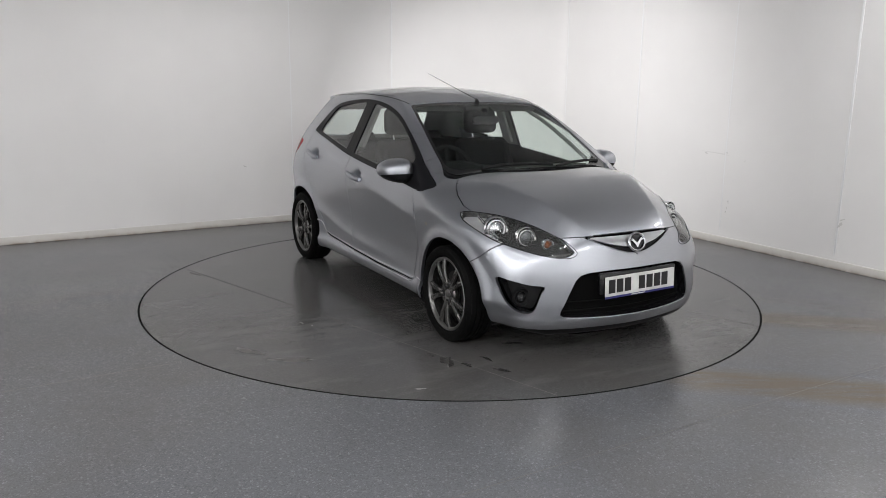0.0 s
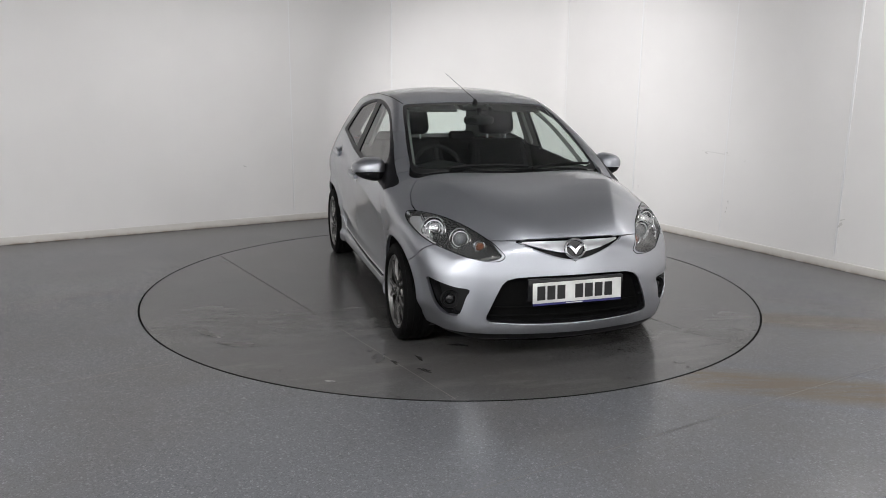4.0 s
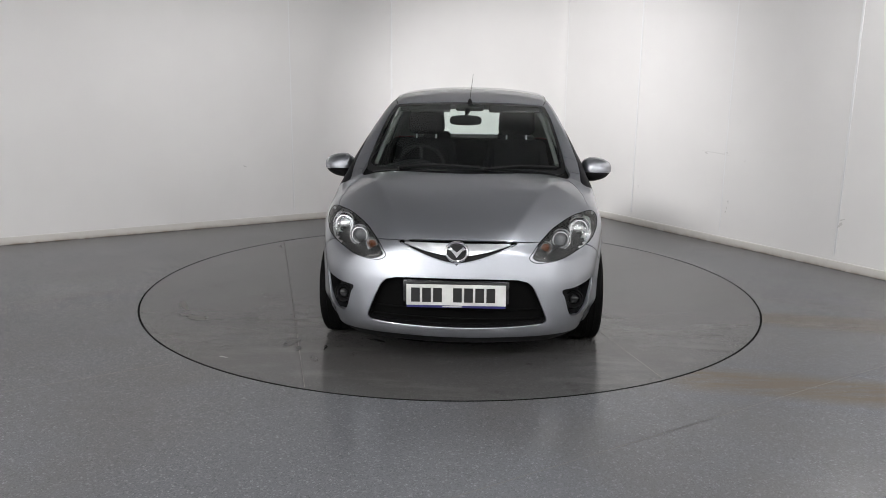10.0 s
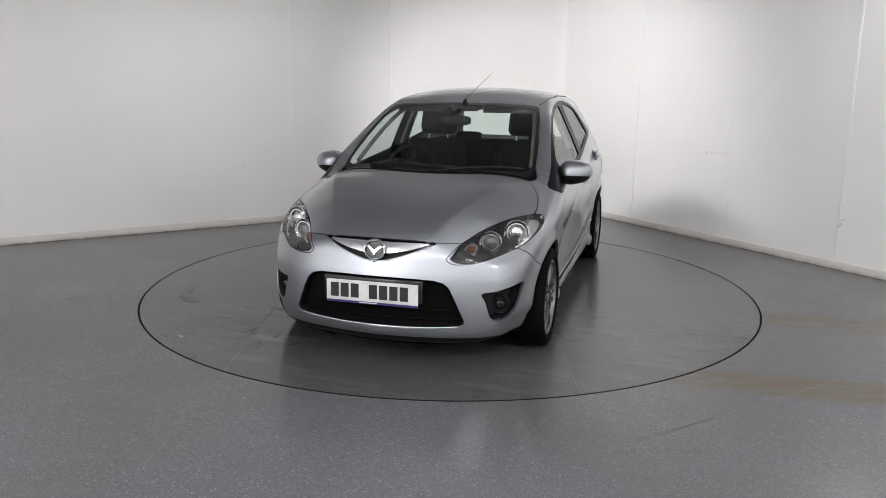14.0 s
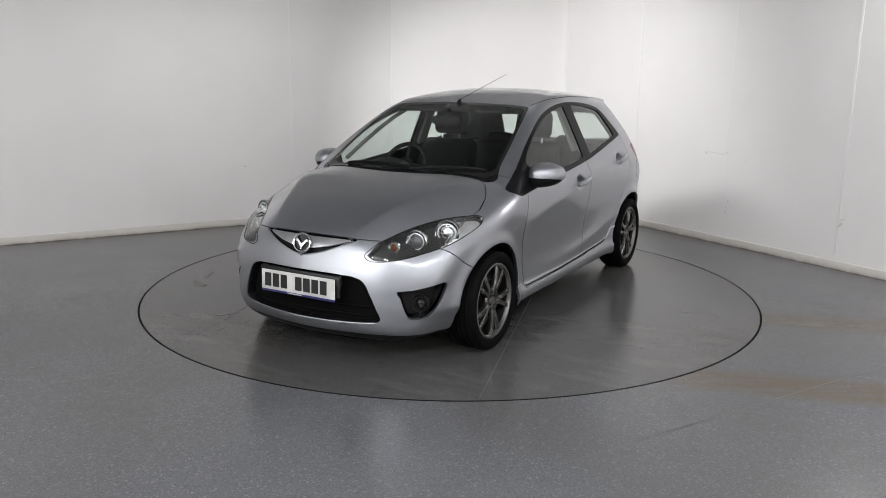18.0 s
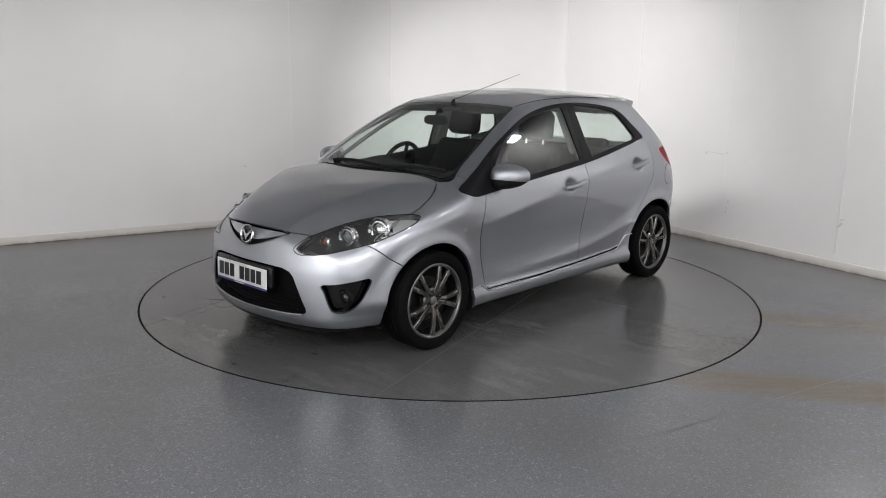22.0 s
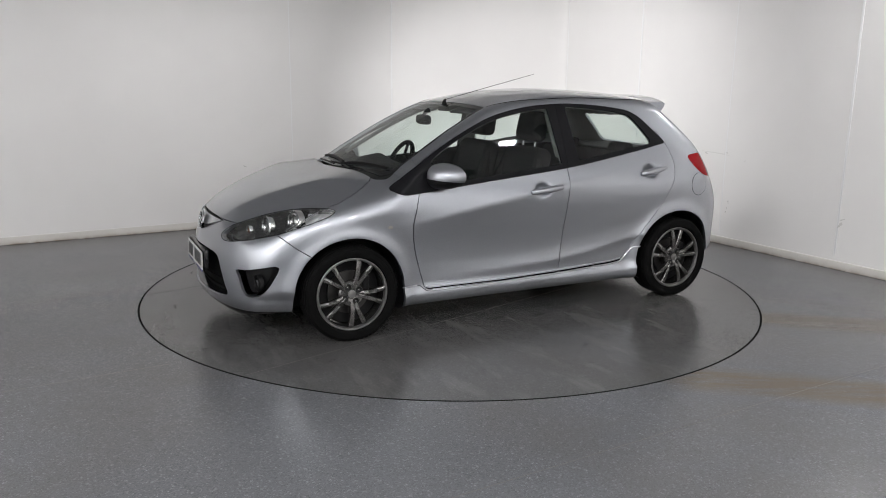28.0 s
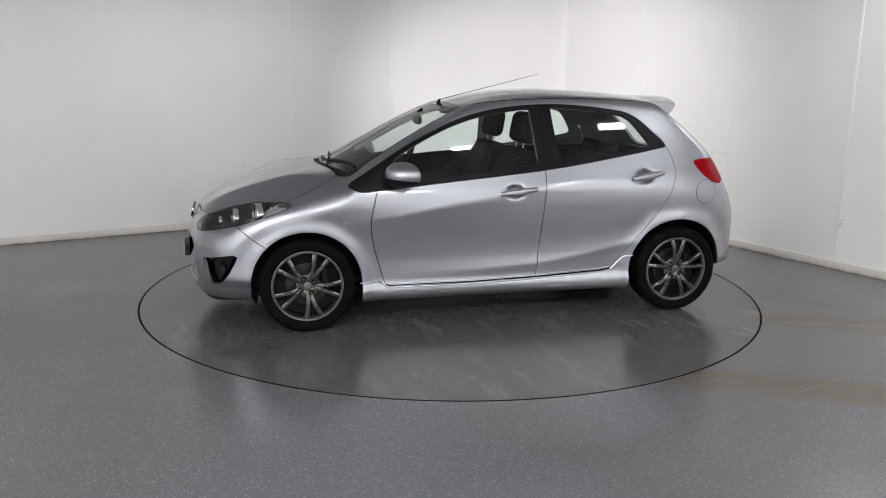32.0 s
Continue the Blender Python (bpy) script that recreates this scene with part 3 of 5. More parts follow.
PLAN = pchip([(2.2, -0.34), (1.95, -0.19), (1.8, -0.098), (1.7, -0.055), (1.5, -0.015), (1.25, 0.008), (0.95, 0.006), (0.3, 0.0), (-0.8, 0.004), (-1.25, 0.016), (-1.45, 0.002), (-1.6, -0.035), (-1.75, -0.09), (-1.95, -0.22)])
NOSE = pchip([(0.05, 1.88), (0.14, 1.925), (0.17, 1.948), (0.195, 1.970), (0.22, 1.985), (0.26, 1.996), (0.31, 2.002), (0.36, 2.005), (0.43, 2.004), (0.5, 1.998), (0.6, 1.974), (0.66, 1.955), (0.70, 1.935), (0.74, 1.905), (0.80, 1.84), (1.0, 1.6)])
NOSE_G = pchip([(-0.15, 0.010), (0.0, 0.0), (0.15, 0.010), (0.30, 0.035), (0.40, 0.058), (0.50, 0.094), (0.60, 0.150), (0.68, 0.212), (0.74, 0.280), (0.80, 0.40), (0.9, 0.62), (1.1, 1.2)])
TAIL = pchip([(0.05, -1.76), (0.2, -1.82), (0.3, -1.86), (0.42, -1.863), (0.56, -1.866), (0.66, -1.858), (0.73, -1.838), (0.87, -1.772), (1.077, -1.630), (1.25, -1.430), (1.336, -1.325), (1.42, -1.24), (1.5, -1.15)])
TAIL_G = pchip([(-0.3, 0.02), (0.0, 0.0), (0.3, 0.02), (0.5, 0.06), (0.6, 0.085), (0.7, 0.135), (0.78, 0.21), (0.9, 0.45)])
CREASE = pchip([(1.3, 0.655), (0.85, 0.690), (0.25, 0.788), (-0.30, 0.882), (-0.70, 0.950), (-1.05, 1.008), (-1.5, 1.04)])
LOWLINE = pchip([(1.0, 0.30), (0.3, 0.335), (-0.24, 0.365), (-0.88, 0.475), (-1.1, 0.52)])
WHEEL_X, WHEEL_R = 1.25, 0.29
ARCH_F, ARCH_R = (1.25, 0.292, 0.338), (-1.25, 0.295, 0.345)


def handle_dent(x, z):
    """The scoops behind the door handles."""
    a = np.exp(-(((x + 0.075) / 0.055) ** 2 + ((z - 0.850) / 0.036) ** 2) ** 2)
    b = np.exp(-(((x + 0.985) / 0.055) ** 2 + ((z - 0.932) / 0.036) ** 2) ** 2)
    return 0.036 * (a + b)


def side_width(x, z):
    w = SIDE(z) + PLAN(x)
    up = np.clip((z - 0.95) / 0.4, 0, 1)
    w = w - 0.018 * up * np.clip((-x - 0.5) / 0.7, 0, 1.5)
    # shoulders over the wheels: flared lips, and the front wing's swell
    for cx, cz, r in (ARCH_F, ARCH_R):
        d = np.hypot(x - cx, z - cz)
        w = w + 0.022 * np.exp(-((d - r) / 0.055) ** 2) * (z > 0.14)
    w = w + 0.012 * np.exp(-((x - 1.2) / 0.35) ** 2 - ((z - 0.78) / 0.10) ** 2)
    # the doors' crease, a sharp ridge that climbs to the rear, and the lower one above the sill
    zc = CREASE(x)
    fade = np.clip((1.05 - x) / 0.35, 0, 1) * np.clip((x + 1.45) / 0.25, 0, 1)
    w = w + 0.023 * (np.exp(-np.sqrt((z - zc) ** 2 + 0.002 ** 2) / 0.13) - 0.55) * fade * np.clip((1.02 - z) / 0.1, 0, 1)
    low = np.clip((0.75 - x) / 0.8, 0, 1) * np.clip((x + 1.05) / 0.12, 0, 1)
    w = w + 0.013 * (np.exp(-np.sqrt((z - LOWLINE(x)) ** 2 + 0.003 ** 2) / 0.06) - 0.2) * low * np.clip((0.60 - z) / 0.1, 0, 1)
    w = w - handle_dent(x, z)
    # skirts stop at the wheel arches; no sill bulge beyond them
    beyond = np.clip((np.abs(x) - 0.95) / 0.1, 0, 1)
    w = w - beyond * 0.024 * np.exp(-((z - 0.24) / 0.05) ** 2)
    # the front bumper's corner turns under below the fog lamp
    return w - 0.075 * np.clip((0.335 - z) / 0.16, 0, 1) ** 1.4 * np.clip((x - 1.40) / 0.1, 0, 1)


def top_height(x, y):
    q = (np.abs(y) / 0.75)
    flat = 2.6 + 1.7 * np.clip((1.50 - x) / 0.40, 0, 1)     # flatter across towards the windscreen
    bon = BONNET(x) - BONNET_A(x) * q ** flat
    # two ridges that run up the bonnet from the grille's ends
    line = np.abs(y) - 0.285 - 0.43 * (1.88 - x)
    edge = 0.435 - 0.43 * (1.88 - x)
    bend = 0.46 * np.clip((x - 1.02) / 0.3, 0, 1) * np.clip((1.98 - x) / 0.15, 0, 1)
    bon = bon + bend * 0.5 * ((edge + np.sqrt(edge ** 2 + 0.00005)) * (q / 0.96) ** 2.6 - (line + np.sqrt(line ** 2 + 0.00005)))
    cab = CABIN(x) - CABIN_A(x) * q ** 2.4
    return np.maximum(bon, cab)


def body_field(p):
    x, y, z = p[..., 0], np.abs(p[..., 1]), p[..., 2]
    fs = y - side_width(x, z)
    fh = (z - top_height(x, y)) * 0.85
    fx = x - (NOSE(z) - NOSE_G(y))
    fr = (TAIL(z) + TAIL_G(y)) - x
    k = 0.045 + 0.012 * np.clip((x - 0.82) / 0.38, 0, 1) + 0.033 * np.clip((x - 1.35) / 0.3, 0, 1)
    f = smax(fs, fh, k)
    f = smax(f, fx, 0.05)
    f = smax(f, fr, 0.06 + 0.0 * x)
    low = 0.15 + 0.15 * np.clip((-x - 1.45) / 0.15, 0, 1) + 0.05 * np.clip((x - 1.35) / 0.15, 0, 1) * np.clip((y - 0.5) / 0.25, 0, 1)
    return smax(f, low - z, 0.03)


def body_points():
    """Half of the skin, as a grid of points where rays from a spine leave the body."""
    stations = []
    for i in range(76):
        stations.append((-1.12, -90 + 90 * i / 76 + 0.3 * (i == 0)))
    for i in range(165):
        stations.append((-1.12 + 2.24 * i / 164, 0.0))
    for i in range(1, 91):
        stations.append((1.12, 90 * i / 90 - 0.3 * (i == 90)))
    nphi = 165
    phi = np.radians(np.linspace(0, 180, nphi))
    o, d = [], []
    for xs, psi in stations:
        a = math.radians(psi)
        zs = 0.60
        dd = np.stack([np.full(nphi, math.sin(a)), math.cos(a) * np.sin(phi), math.cos(a) * np.cos(phi)], -1)
        o.append(np.tile([xs, 0, zs], (nphi, 1)))
        d.append(dd)
    o, d = np.array(o), np.array(d)
    lo, hi = np.zeros(o.shape[:2]), np.full(o.shape[:2], 1.6)
    for _ in range(34):
        mid = (lo + hi) / 2
        out = body_field(o + d * mid[..., None]) > 0
        hi, lo = np.where(out, mid, hi), np.where(out, lo, mid)
    p = o + d * ((lo + hi) / 2)[..., None]
    p[:, 0, 1] = 0
    p[:, -1, 1] = 0
    return p


def loop_distance(q, loop):
    """Signed distance of 2D points to a closed loop, negative inside."""
    loop = np.array(loop, float)
    best = np.full(len(q), 1e9)
    inside = np.zeros(len(q), bool)
    for a, b in zip(loop, np.roll(loop, -1, 0)):
        e = b - a
        w = q - a
        s = np.clip((w @ e) / max(e @ e, 1e-12), 0, 1)
        best = np.minimum(best, np.hypot(w[:, 0] - s * e[0], w[:, 1] - s * e[1]))
        cross = ((a[1] > q[:, 1]) != (b[1] > q[:, 1]))
        with np.errstate(divide="ignore", invalid="ignore"):
            xi = (b[0] - a[0]) * (q[:, 1] - a[1]) / (b[1] - a[1]) + a[0]
        inside ^= cross & (q[:, 0] < xi)
    return np.where(inside, -best, best)


class Skin:
    """The half skin, cut into named panels along outlines."""

    def start(self):
        p = body_points()
        n, m = p.shape[:2]
        self.v = [tuple(q) for q in p.reshape(-1, 3)]
        self.f, self.tag = [], []
        for i in range(n - 1):
            for j in range(m - 1):
                self.f.append((i * m + j, i * m + j + 1, (i + 1) * m + j + 1, (i + 1) * m + j))
                self.tag.append("body")

    def cut(self, name, field, allowed=("body",), where=None):
        v = np.array(self.v)
        s = field(v)
        s = np.where(np.abs(s) < 2e-4, -2e-4, s)
        s = list(s)
        ok = set(allowed)
        edge = {}
        nf, nt = [], []
        for f, t in zip(self.f, self.tag):
            if t not in ok:
                nf.append(f), nt.append(t)
                continue
            inn = [s[i] < 0 for i in f]
            if not any(inn):
                nf.append(f), nt.append(t)
                continue
            if where is not None:
                c = np.mean([self.v[i] for i in f], 0)
                if not where(c):
                    nf.append(f), nt.append(t)
                    continue
            if all(inn):
                nf.append(f), nt.append(name)
                continue
            a, b = [], []
            k = len(f)
            for i in range(k):
                p, q = f[i], f[(i + 1) % k]
                (a if s[p] < 0 else b).append(p)
                if (s[p] < 0) != (s[q] < 0):
                    key = (min(p, q), max(p, q))
                    if key not in edge:
                        u = s[p] / (s[p] - s[q])
                        P, Q = self.v[p], self.v[q]
                        edge[key] = len(self.v)
                        self.v.append(tuple(P[c] + (Q[c] - P[c]) * u for c in range(3)))
                        s.append(0.0)
                    a.append(edge[key]), b.append(edge[key])
            if len(a) > 2:
                nf.append(tuple(a)), nt.append(name)
            if len(b) > 2:
                nf.append(tuple(b)), nt.append(t)
        self.f, self.tag = nf, nt

    def panel(self, names, sides="LR", join=False, offset=0.0, pick=None):
        """The panel's vertices and faces. sides: which halves; offset: inward."""
        names = {names} if isinstance(names, str) else set(names)
        fs = [f for f, t in zip(self.f, self.tag) if t in names]
        if pick:
            fs = [f for f in fs if pick(np.mean([self.v[i] for i in f], 0))]
        ids = sorted({i for f in fs for i in f})
        new_id = {q: i for i, q in enumerate(ids)}
        pts = np.array([self.v[i] for i in ids]).reshape(-1, 3)
        if offset and len(pts):
            pts = pts - skin_normal(pts) * offset
        fs = [tuple(new_id[i] for i in f) for f in fs]
        out = []
        for sd in sides:
            if sd == "L":
                out.append((pts, [tuple(reversed(f)) for f in fs]))
            else:
                out.append((pts * np.array([1, -1, 1]), fs))
        if join and len(out) == 2:
            n = len(pts)
            return np.vstack([out[0][0], out[1][0]]), out[0][1] + [tuple(i + n for i in f) for f in out[1][1]]
        return out[0]


def skin_normal(p):
    e = 1e-3
    g = np.stack([body_field(p + np.array(d) * e) - body_field(p - np.array(d) * e) for d in ((1, 0, 0), (0, 1, 0), (0, 0, 1))], -1)
    return g / np.maximum(np.linalg.norm(g, axis=-1, keepdims=True), 1e-9)


def panel_part(name, data, mat, parent, label="", gap=0.0027, depth=0.020):
    """A panel with shut-line gaps and returned edges."""
    pts, fs = data
    bm = bmesh.new()
    vs = [bm.verts.new(tuple(p)) for p in pts]
    for f in fs:
        try:
            bm.faces.new([vs[i] for i in f])
        except ValueError:
            pass
    bmesh.ops.remove_doubles(bm, verts=bm.verts, dist=3e-5)
    bmesh.ops.dissolve_degenerate(bm, dist=1e-5, edges=bm.edges)
    bm.normal_update()
    rim = [e for e in bm.edges if e.is_boundary]
    shift = {}
    for e in rim:
        fc = e.link_faces[0].calc_center_median()
        mid = (e.verts[0].co + e.verts[1].co) / 2
        d = (e.verts[1].co - e.verts[0].co)
        if d.length < 1e-7:
            continue
        d.normalize()
        w = fc - mid
        w -= d * w.dot(d)
        if w.length > 1e-7:
            for v in e.verts:
                shift[v] = shift.get(v, Vector()) + w.normalized()
    for v, w in shift.items():
        if w.length > 1e-6:
            v.co += w.normalized() * gap
    if depth and rim:
        nrm = {v: v.normal.copy() for e in rim for v in e.verts}
        out = bmesh.ops.extrude_edge_only(bm, edges=rim)
        moved = [g for g in out["geom"] if isinstance(g, bmesh.types.BMVert)]
        src = {}
        for g in moved:
            for e in g.link_edges:
                o = e.other_vert(g)
                if o in nrm:
                    src[g] = nrm[o]
        for g, n in src.items():
            g.co -= n * depth
    me = bpy.data.meshes.new(name)
    bm.to_mesh(me)
    bm.free()
    me.materials.append(mat)
    me.shade_smooth()
    me.set_sharp_from_angle(angle=radians(40))
    ob = new(name, me)
    ob.parent = parent
    return tagged(ob, label)


def side_view(loop):
    return lambda v: loop_distance(v[:, [0, 2]], loop)


def front_view(loop):
    return lambda v: loop_distance(v[:, [1, 2]], loop)


def top_view(loop):
    return lambda v: loop_distance(v[:, [0, 1]], loop)


def corner_view(loop):
    """Seen along the car's front corner at 45 degrees: (y - x, z)."""
    return lambda v: loop_distance(np.stack([v[:, 1] - v[:, 0], v[:, 2]], -1), loop)


def tail_view(loop):
    return lambda v: loop_distance(np.stack([v[:, 0] - v[:, 1], v[:, 2]], -1), loop)


def arch_loop(a):
    cx, cz, r = a
    up = [(cx + r * math.cos(math.pi * i / 40), cz + r * math.sin(math.pi * i / 40)) for i in range(41)]
    return up + [(cx - r * 0.985, 0.0), (cx + r * 1.02, 0.0)]


# outlines, in metres
DLO = smooth_loop([(0.985, 0.905), (0.90, 0.962), (0.812, 1.018), (0.592, 1.150), (0.305, 1.285), (0.104, 1.346), (-0.117, 1.382), (-0.371, 1.396), (-0.634, 1.384), (-0.86, 1.356), (-0.945, 1.330),
                   (-1.013, 1.287), (-1.10, 1.20), (-1.166, 1.128), (-1.10, 1.108), (-0.833, 1.060), (-0.30, 0.980), (0.331, 0.918), (0.78, 0.874), (0.905, 0.866), (0.965, 0.885)], 5)
GLASS_F = smooth_loop([(0.705, 1.050), (0.56, 1.143), (0.30, 1.260), (0.10, 1.320), (-0.11, 1.355), (-0.205, 1.363), (-0.226, 1.348), (-0.240, 1.18), (-0.252, 1.02), (-0.24, 1.005), (0.10, 0.972), (0.50, 0.932), (0.605, 0.925), (0.625, 0.94), (0.665, 1.0)], 4)
GLASS_R = smooth_loop([(-0.372, 1.365), (-0.385, 1.377), (-0.62, 1.360), (-0.85, 1.328), (-0.92, 1.300), (-0.975, 1.24), (-1.035, 1.155), (-1.035, 1.125), (-0.99, 1.112), (-0.80, 1.083), (-0.42, 1.028), (-0.40, 1.04), (-0.385, 1.18)], 4)
DOOR_F = [(0.78, 1.2), (0.805, 0.90), (0.822, 0.84), (0.856, 0.69), (0.850, 0.60), (0.832, 0.506), (0.79, 0.36), (0.765, 0.278), (0.745, 0.258), (0.70, 0.252), (0.2, 0.258), (-0.242, 0.270), (-0.262, 0.50), (-0.280, 0.78), (-0.294, 0.99), (-0.30, 1.2)]
DOOR_R = [(-0.30, 1.2), (-0.294, 0.99), (-0.280, 0.78), (-0.262, 0.50), (-0.242, 0.270), (-0.70, 0.292), (-0.765, 0.300), (-0.80, 0.330), (-0.883, 0.446), (-0.984, 0.561), (-1.10, 0.70), (-1.172, 0.82), (-1.200, 0.90), (-1.209, 0.98), (-1.195, 1.06), (-1.166, 1.128), (-1.12, 1.2)]
SKIRT = [(1.0, 0.292), (0.815, 0.292), (0.79, 0.285), (0.765, 0.262), (0.745, 0.250), (0.2, 0.250), (-0.242, 0.262), (-0.70, 0.284), (-0.775, 0.296), (-0.86, 0.385), (-0.90, 0.395), (-1.1, 0.400), (-1.1, 0.0), (1.0, 0.0)]
FENDER = [(1.9, 0.2), (0.70, 0.2), (0.755, 0.254), (0.79, 0.36), (0.832, 0.506), (0.850, 0.60), (0.856, 0.69), (0.822, 0.84), (0.805, 0.90), (0.93, 0.985), (0.90, 1.03), (1.0, 1.3), (2.2, 1.3)]
BUMPER = [(2.3, 0.0), (2.3, 0.74), (1.95, 0.735), (1.85, 0.71), (1.70, 0.668), (1.655, 0.655), (1.57, 0.585), (1.46, 0.515), (1.40, 0.40), (1.40, 0.0)]
HEADLIGHT = smooth_loop([(-1.508, 0.630), (-1.475, 0.654), (-1.41, 0.690), (-1.355, 0.706), (-1.226, 0.738), (-1.10, 0.764), (-0.956, 0.786), (-0.81, 0.798), (-0.65, 0.802), (-0.568, 0.796), (-0.556, 0.782), (-0.61, 0.752), (-0.78, 0.704), (-0.96, 0.661), (-1.20, 0.625), (-1.38, 0.608), (-1.47, 0.610)], 5)
FOG = smooth_loop([(-0.925, 0.480), (-1.05, 0.470), (-1.20, 0.452), (-1.31, 0.444), (-1.285, 0.410), (-1.245, 0.325), (-1.20, 0.296), (-1.10, 0.302), (-1.02, 0.345), (-0.955, 0.415)], 4)
GRILLE_LOW = [(-0.2, 0.524), (0.0, 0.524), (0.20, 0.521), (0.33, 0.515), (0.375, 0.503), (0.405, 0.475), (0.440, 0.40), (0.478, 0.305), (0.480, 0.285), (0.462, 0.272), (0.35, 0.262), (0.2, 0.257), (0.0, 0.255), (-0.2, 0.255)]
GRILLE_TOP = [(-0.2, 0.714), (0.0, 0.714), (0.12, 0.713), (0.24, 0.710), (0.308, 0.706), (0.318, 0.700), (0.29, 0.688), (0.22, 0.658), (0.14, 0.629), (0.06, 0.608), (0.0, 0.602), (-0.2, 0.602)]
WING = [(-0.2, 0.703), (0.0, 0.703), (0.15, 0.703), (0.26, 0.702), (0.295, 0.699), (0.25, 0.685), (0.16, 0.660), (0.08, 0.645), (0.0, 0.640), (-0.2, 0.640)]
BONNET_LOOP = [(2.3, -0.3), (2.3, 0.02), (1.93, 0.02), (1.905, 0.20), (1.885, 0.316), (1.856, 0.39), (1.814, 0.462), (1.735, 0.505), (1.62, 0.572), (1.53, 0.635), (1.45, 0.695), (1.385, 0.735), (1.30, 0.742), (1.20, 0.722), (1.13, 0.69), (1.07, 0.648), (1.045, 0.60), (1.085, 0.40), (1.125, 0.2), (1.14, 0.0), (1.14, -0.3)]
SCREEN = [(0.225, -0.3), (0.225, 0.0), (0.222, 0.30), (0.212, 0.512), (0.235, 0.535), (0.40, 0.572), (0.65, 0.612), (0.88, 0.644), (0.935, 0.638), (0.985, 0.595), (1.05, 0.40), (1.09, 0.2), (1.105, 0.0), (1.105, -0.3)]
SCREEN_CLEAR = [(0.262, -0.3), (0.262, 0.0), (0.262, 0.30), (0.252, 0.495), (0.268, 0.516), (0.41, 0.553), (0.65, 0.592), (0.865, 0.623), (0.905, 0.612), (0.945, 0.565), (1.01, 0.40), (1.05, 0.2), (1.066, 0.0), (1.066, -0.3)]
COWL = [(1.0, -0.3), (1.0, 0.0), (0.9, 0.3), (0.87, 0.645), (0.945, 0.668), (1.03, 0.64), (1.25, 0.3), (1.3, -0.3)]
ROOF = [(0.24, -0.3), (0.235, 0.30), (0.222, 0.525), (0.10, 0.548), (-0.2, 0.555), (-0.8, 0.548), (-1.25, 0.52), (-1.42, 0.50), (-1.45, -0.3)]
TAILLAMP = smooth_loop([(-2.119, 1.020), (-2.139, 1.034), (-2.21, 1.042), (-2.26, 1.036), (-2.30, 0.955), (-2.335, 0.880), (-2.315, 0.876), (-2.244, 0.914), (-2.175, 0.966)], 4)
HATCH = [(-0.3, 1.40), (0.44, 1.40), (0.50, 1.30), (0.585, 1.10), (0.60, 1.02), (0.58, 0.90), (0.54, 0.80), (0.50, 0.70), (-0.3, 0.69)]
HATCH_GLASS = [(-0.3, 1.345), (0.40, 1.345), (0.445, 1.30), (0.52, 1.09), (0.50, 1.06), (0.3, 1.045), (-0.3, 1.04)]


def cut_skin():
    sk = Skin()
    sk.start()
    sk.cut("hole", side_view(arch_loop(ARCH_F)), where=lambda c: c[1] > 0.45)
    sk.cut("hole", side_view(arch_loop(ARCH_R)), where=lambda c: c[1] > 0.45)
    side = lambda c: c[1] > 0.50 and c[2] > 0.10
    sk.cut("frame", side_view(DLO), where=side)
    sk.cut("glass_f", side_view(GLASS_F), ("frame",))
    sk.cut("glass_r", side_view(GLASS_R), ("frame",))
    front = lambda c: c[0] > 1.3
    sk.cut("grille_low", front_view(GRILLE_LOW), where=front)
    sk.cut("grille_top", front_view(GRILLE_TOP), where=lambda c: c[0] > 1.8)
    sk.cut("wing", front_view(WING), ("grille_top",))
    sk.cut("headlight", corner_view(HEADLIGHT), where=front)
    sk.cut("fog", corner_view(FOG), where=front)
    sk.cut("bonnet", top_view(BONNET_LOOP), where=lambda c: c[2] > 0.66 and c[0] > 0.95)
    sk.cut("screen", top_view(SCREEN), where=lambda c: c[2] > 0.9)
    sk.cut("screen_clear", top_view(SCREEN_CLEAR), ("screen",))
    sk.cut("cowl", top_view(COWL), where=lambda c: c[2] > 0.80)
    sk.cut("roof", top_view(ROOF), where=lambda c: c[2] > 1.3)
    sk.cut("skirt", side_view(SKIRT), where=lambda c: c[1] > 0.70)
    sk.cut("door_f", side_view(DOOR_F), where=side)
    sk.cut("door_r", side_view(DOOR_R), where=side)
    sk.cut("bumper", side_view(BUMPER), where=lambda c: c[0] > 1.35)
    sk.cut("fender", side_view(FENDER), where=lambda c: c[0] > 0.6 and c[1] > 0.3)
    sk.cut("tail", tail_view(TAILLAMP), where=lambda c: c[0] < -1.2)
    sk.cut("hatch", front_view(HATCH), where=lambda c: c[0] < -1.25)
    sk.cut("hatch_glass", front_view(HATCH_GLASS), ("hatch",))
    sk.cut("under", lambda v: v[:, 2] - np.where(v[:, 0] > 1.3, 0.196, 0.165), ("body", "bumper", "skirt", "fender"))
    return sk


CAR = new("hatchback_car")
tagged(CAR, "silver five-door hatchback car standing on the turntable, clean, wheels straight", "car")
SKIN = cut_skin()


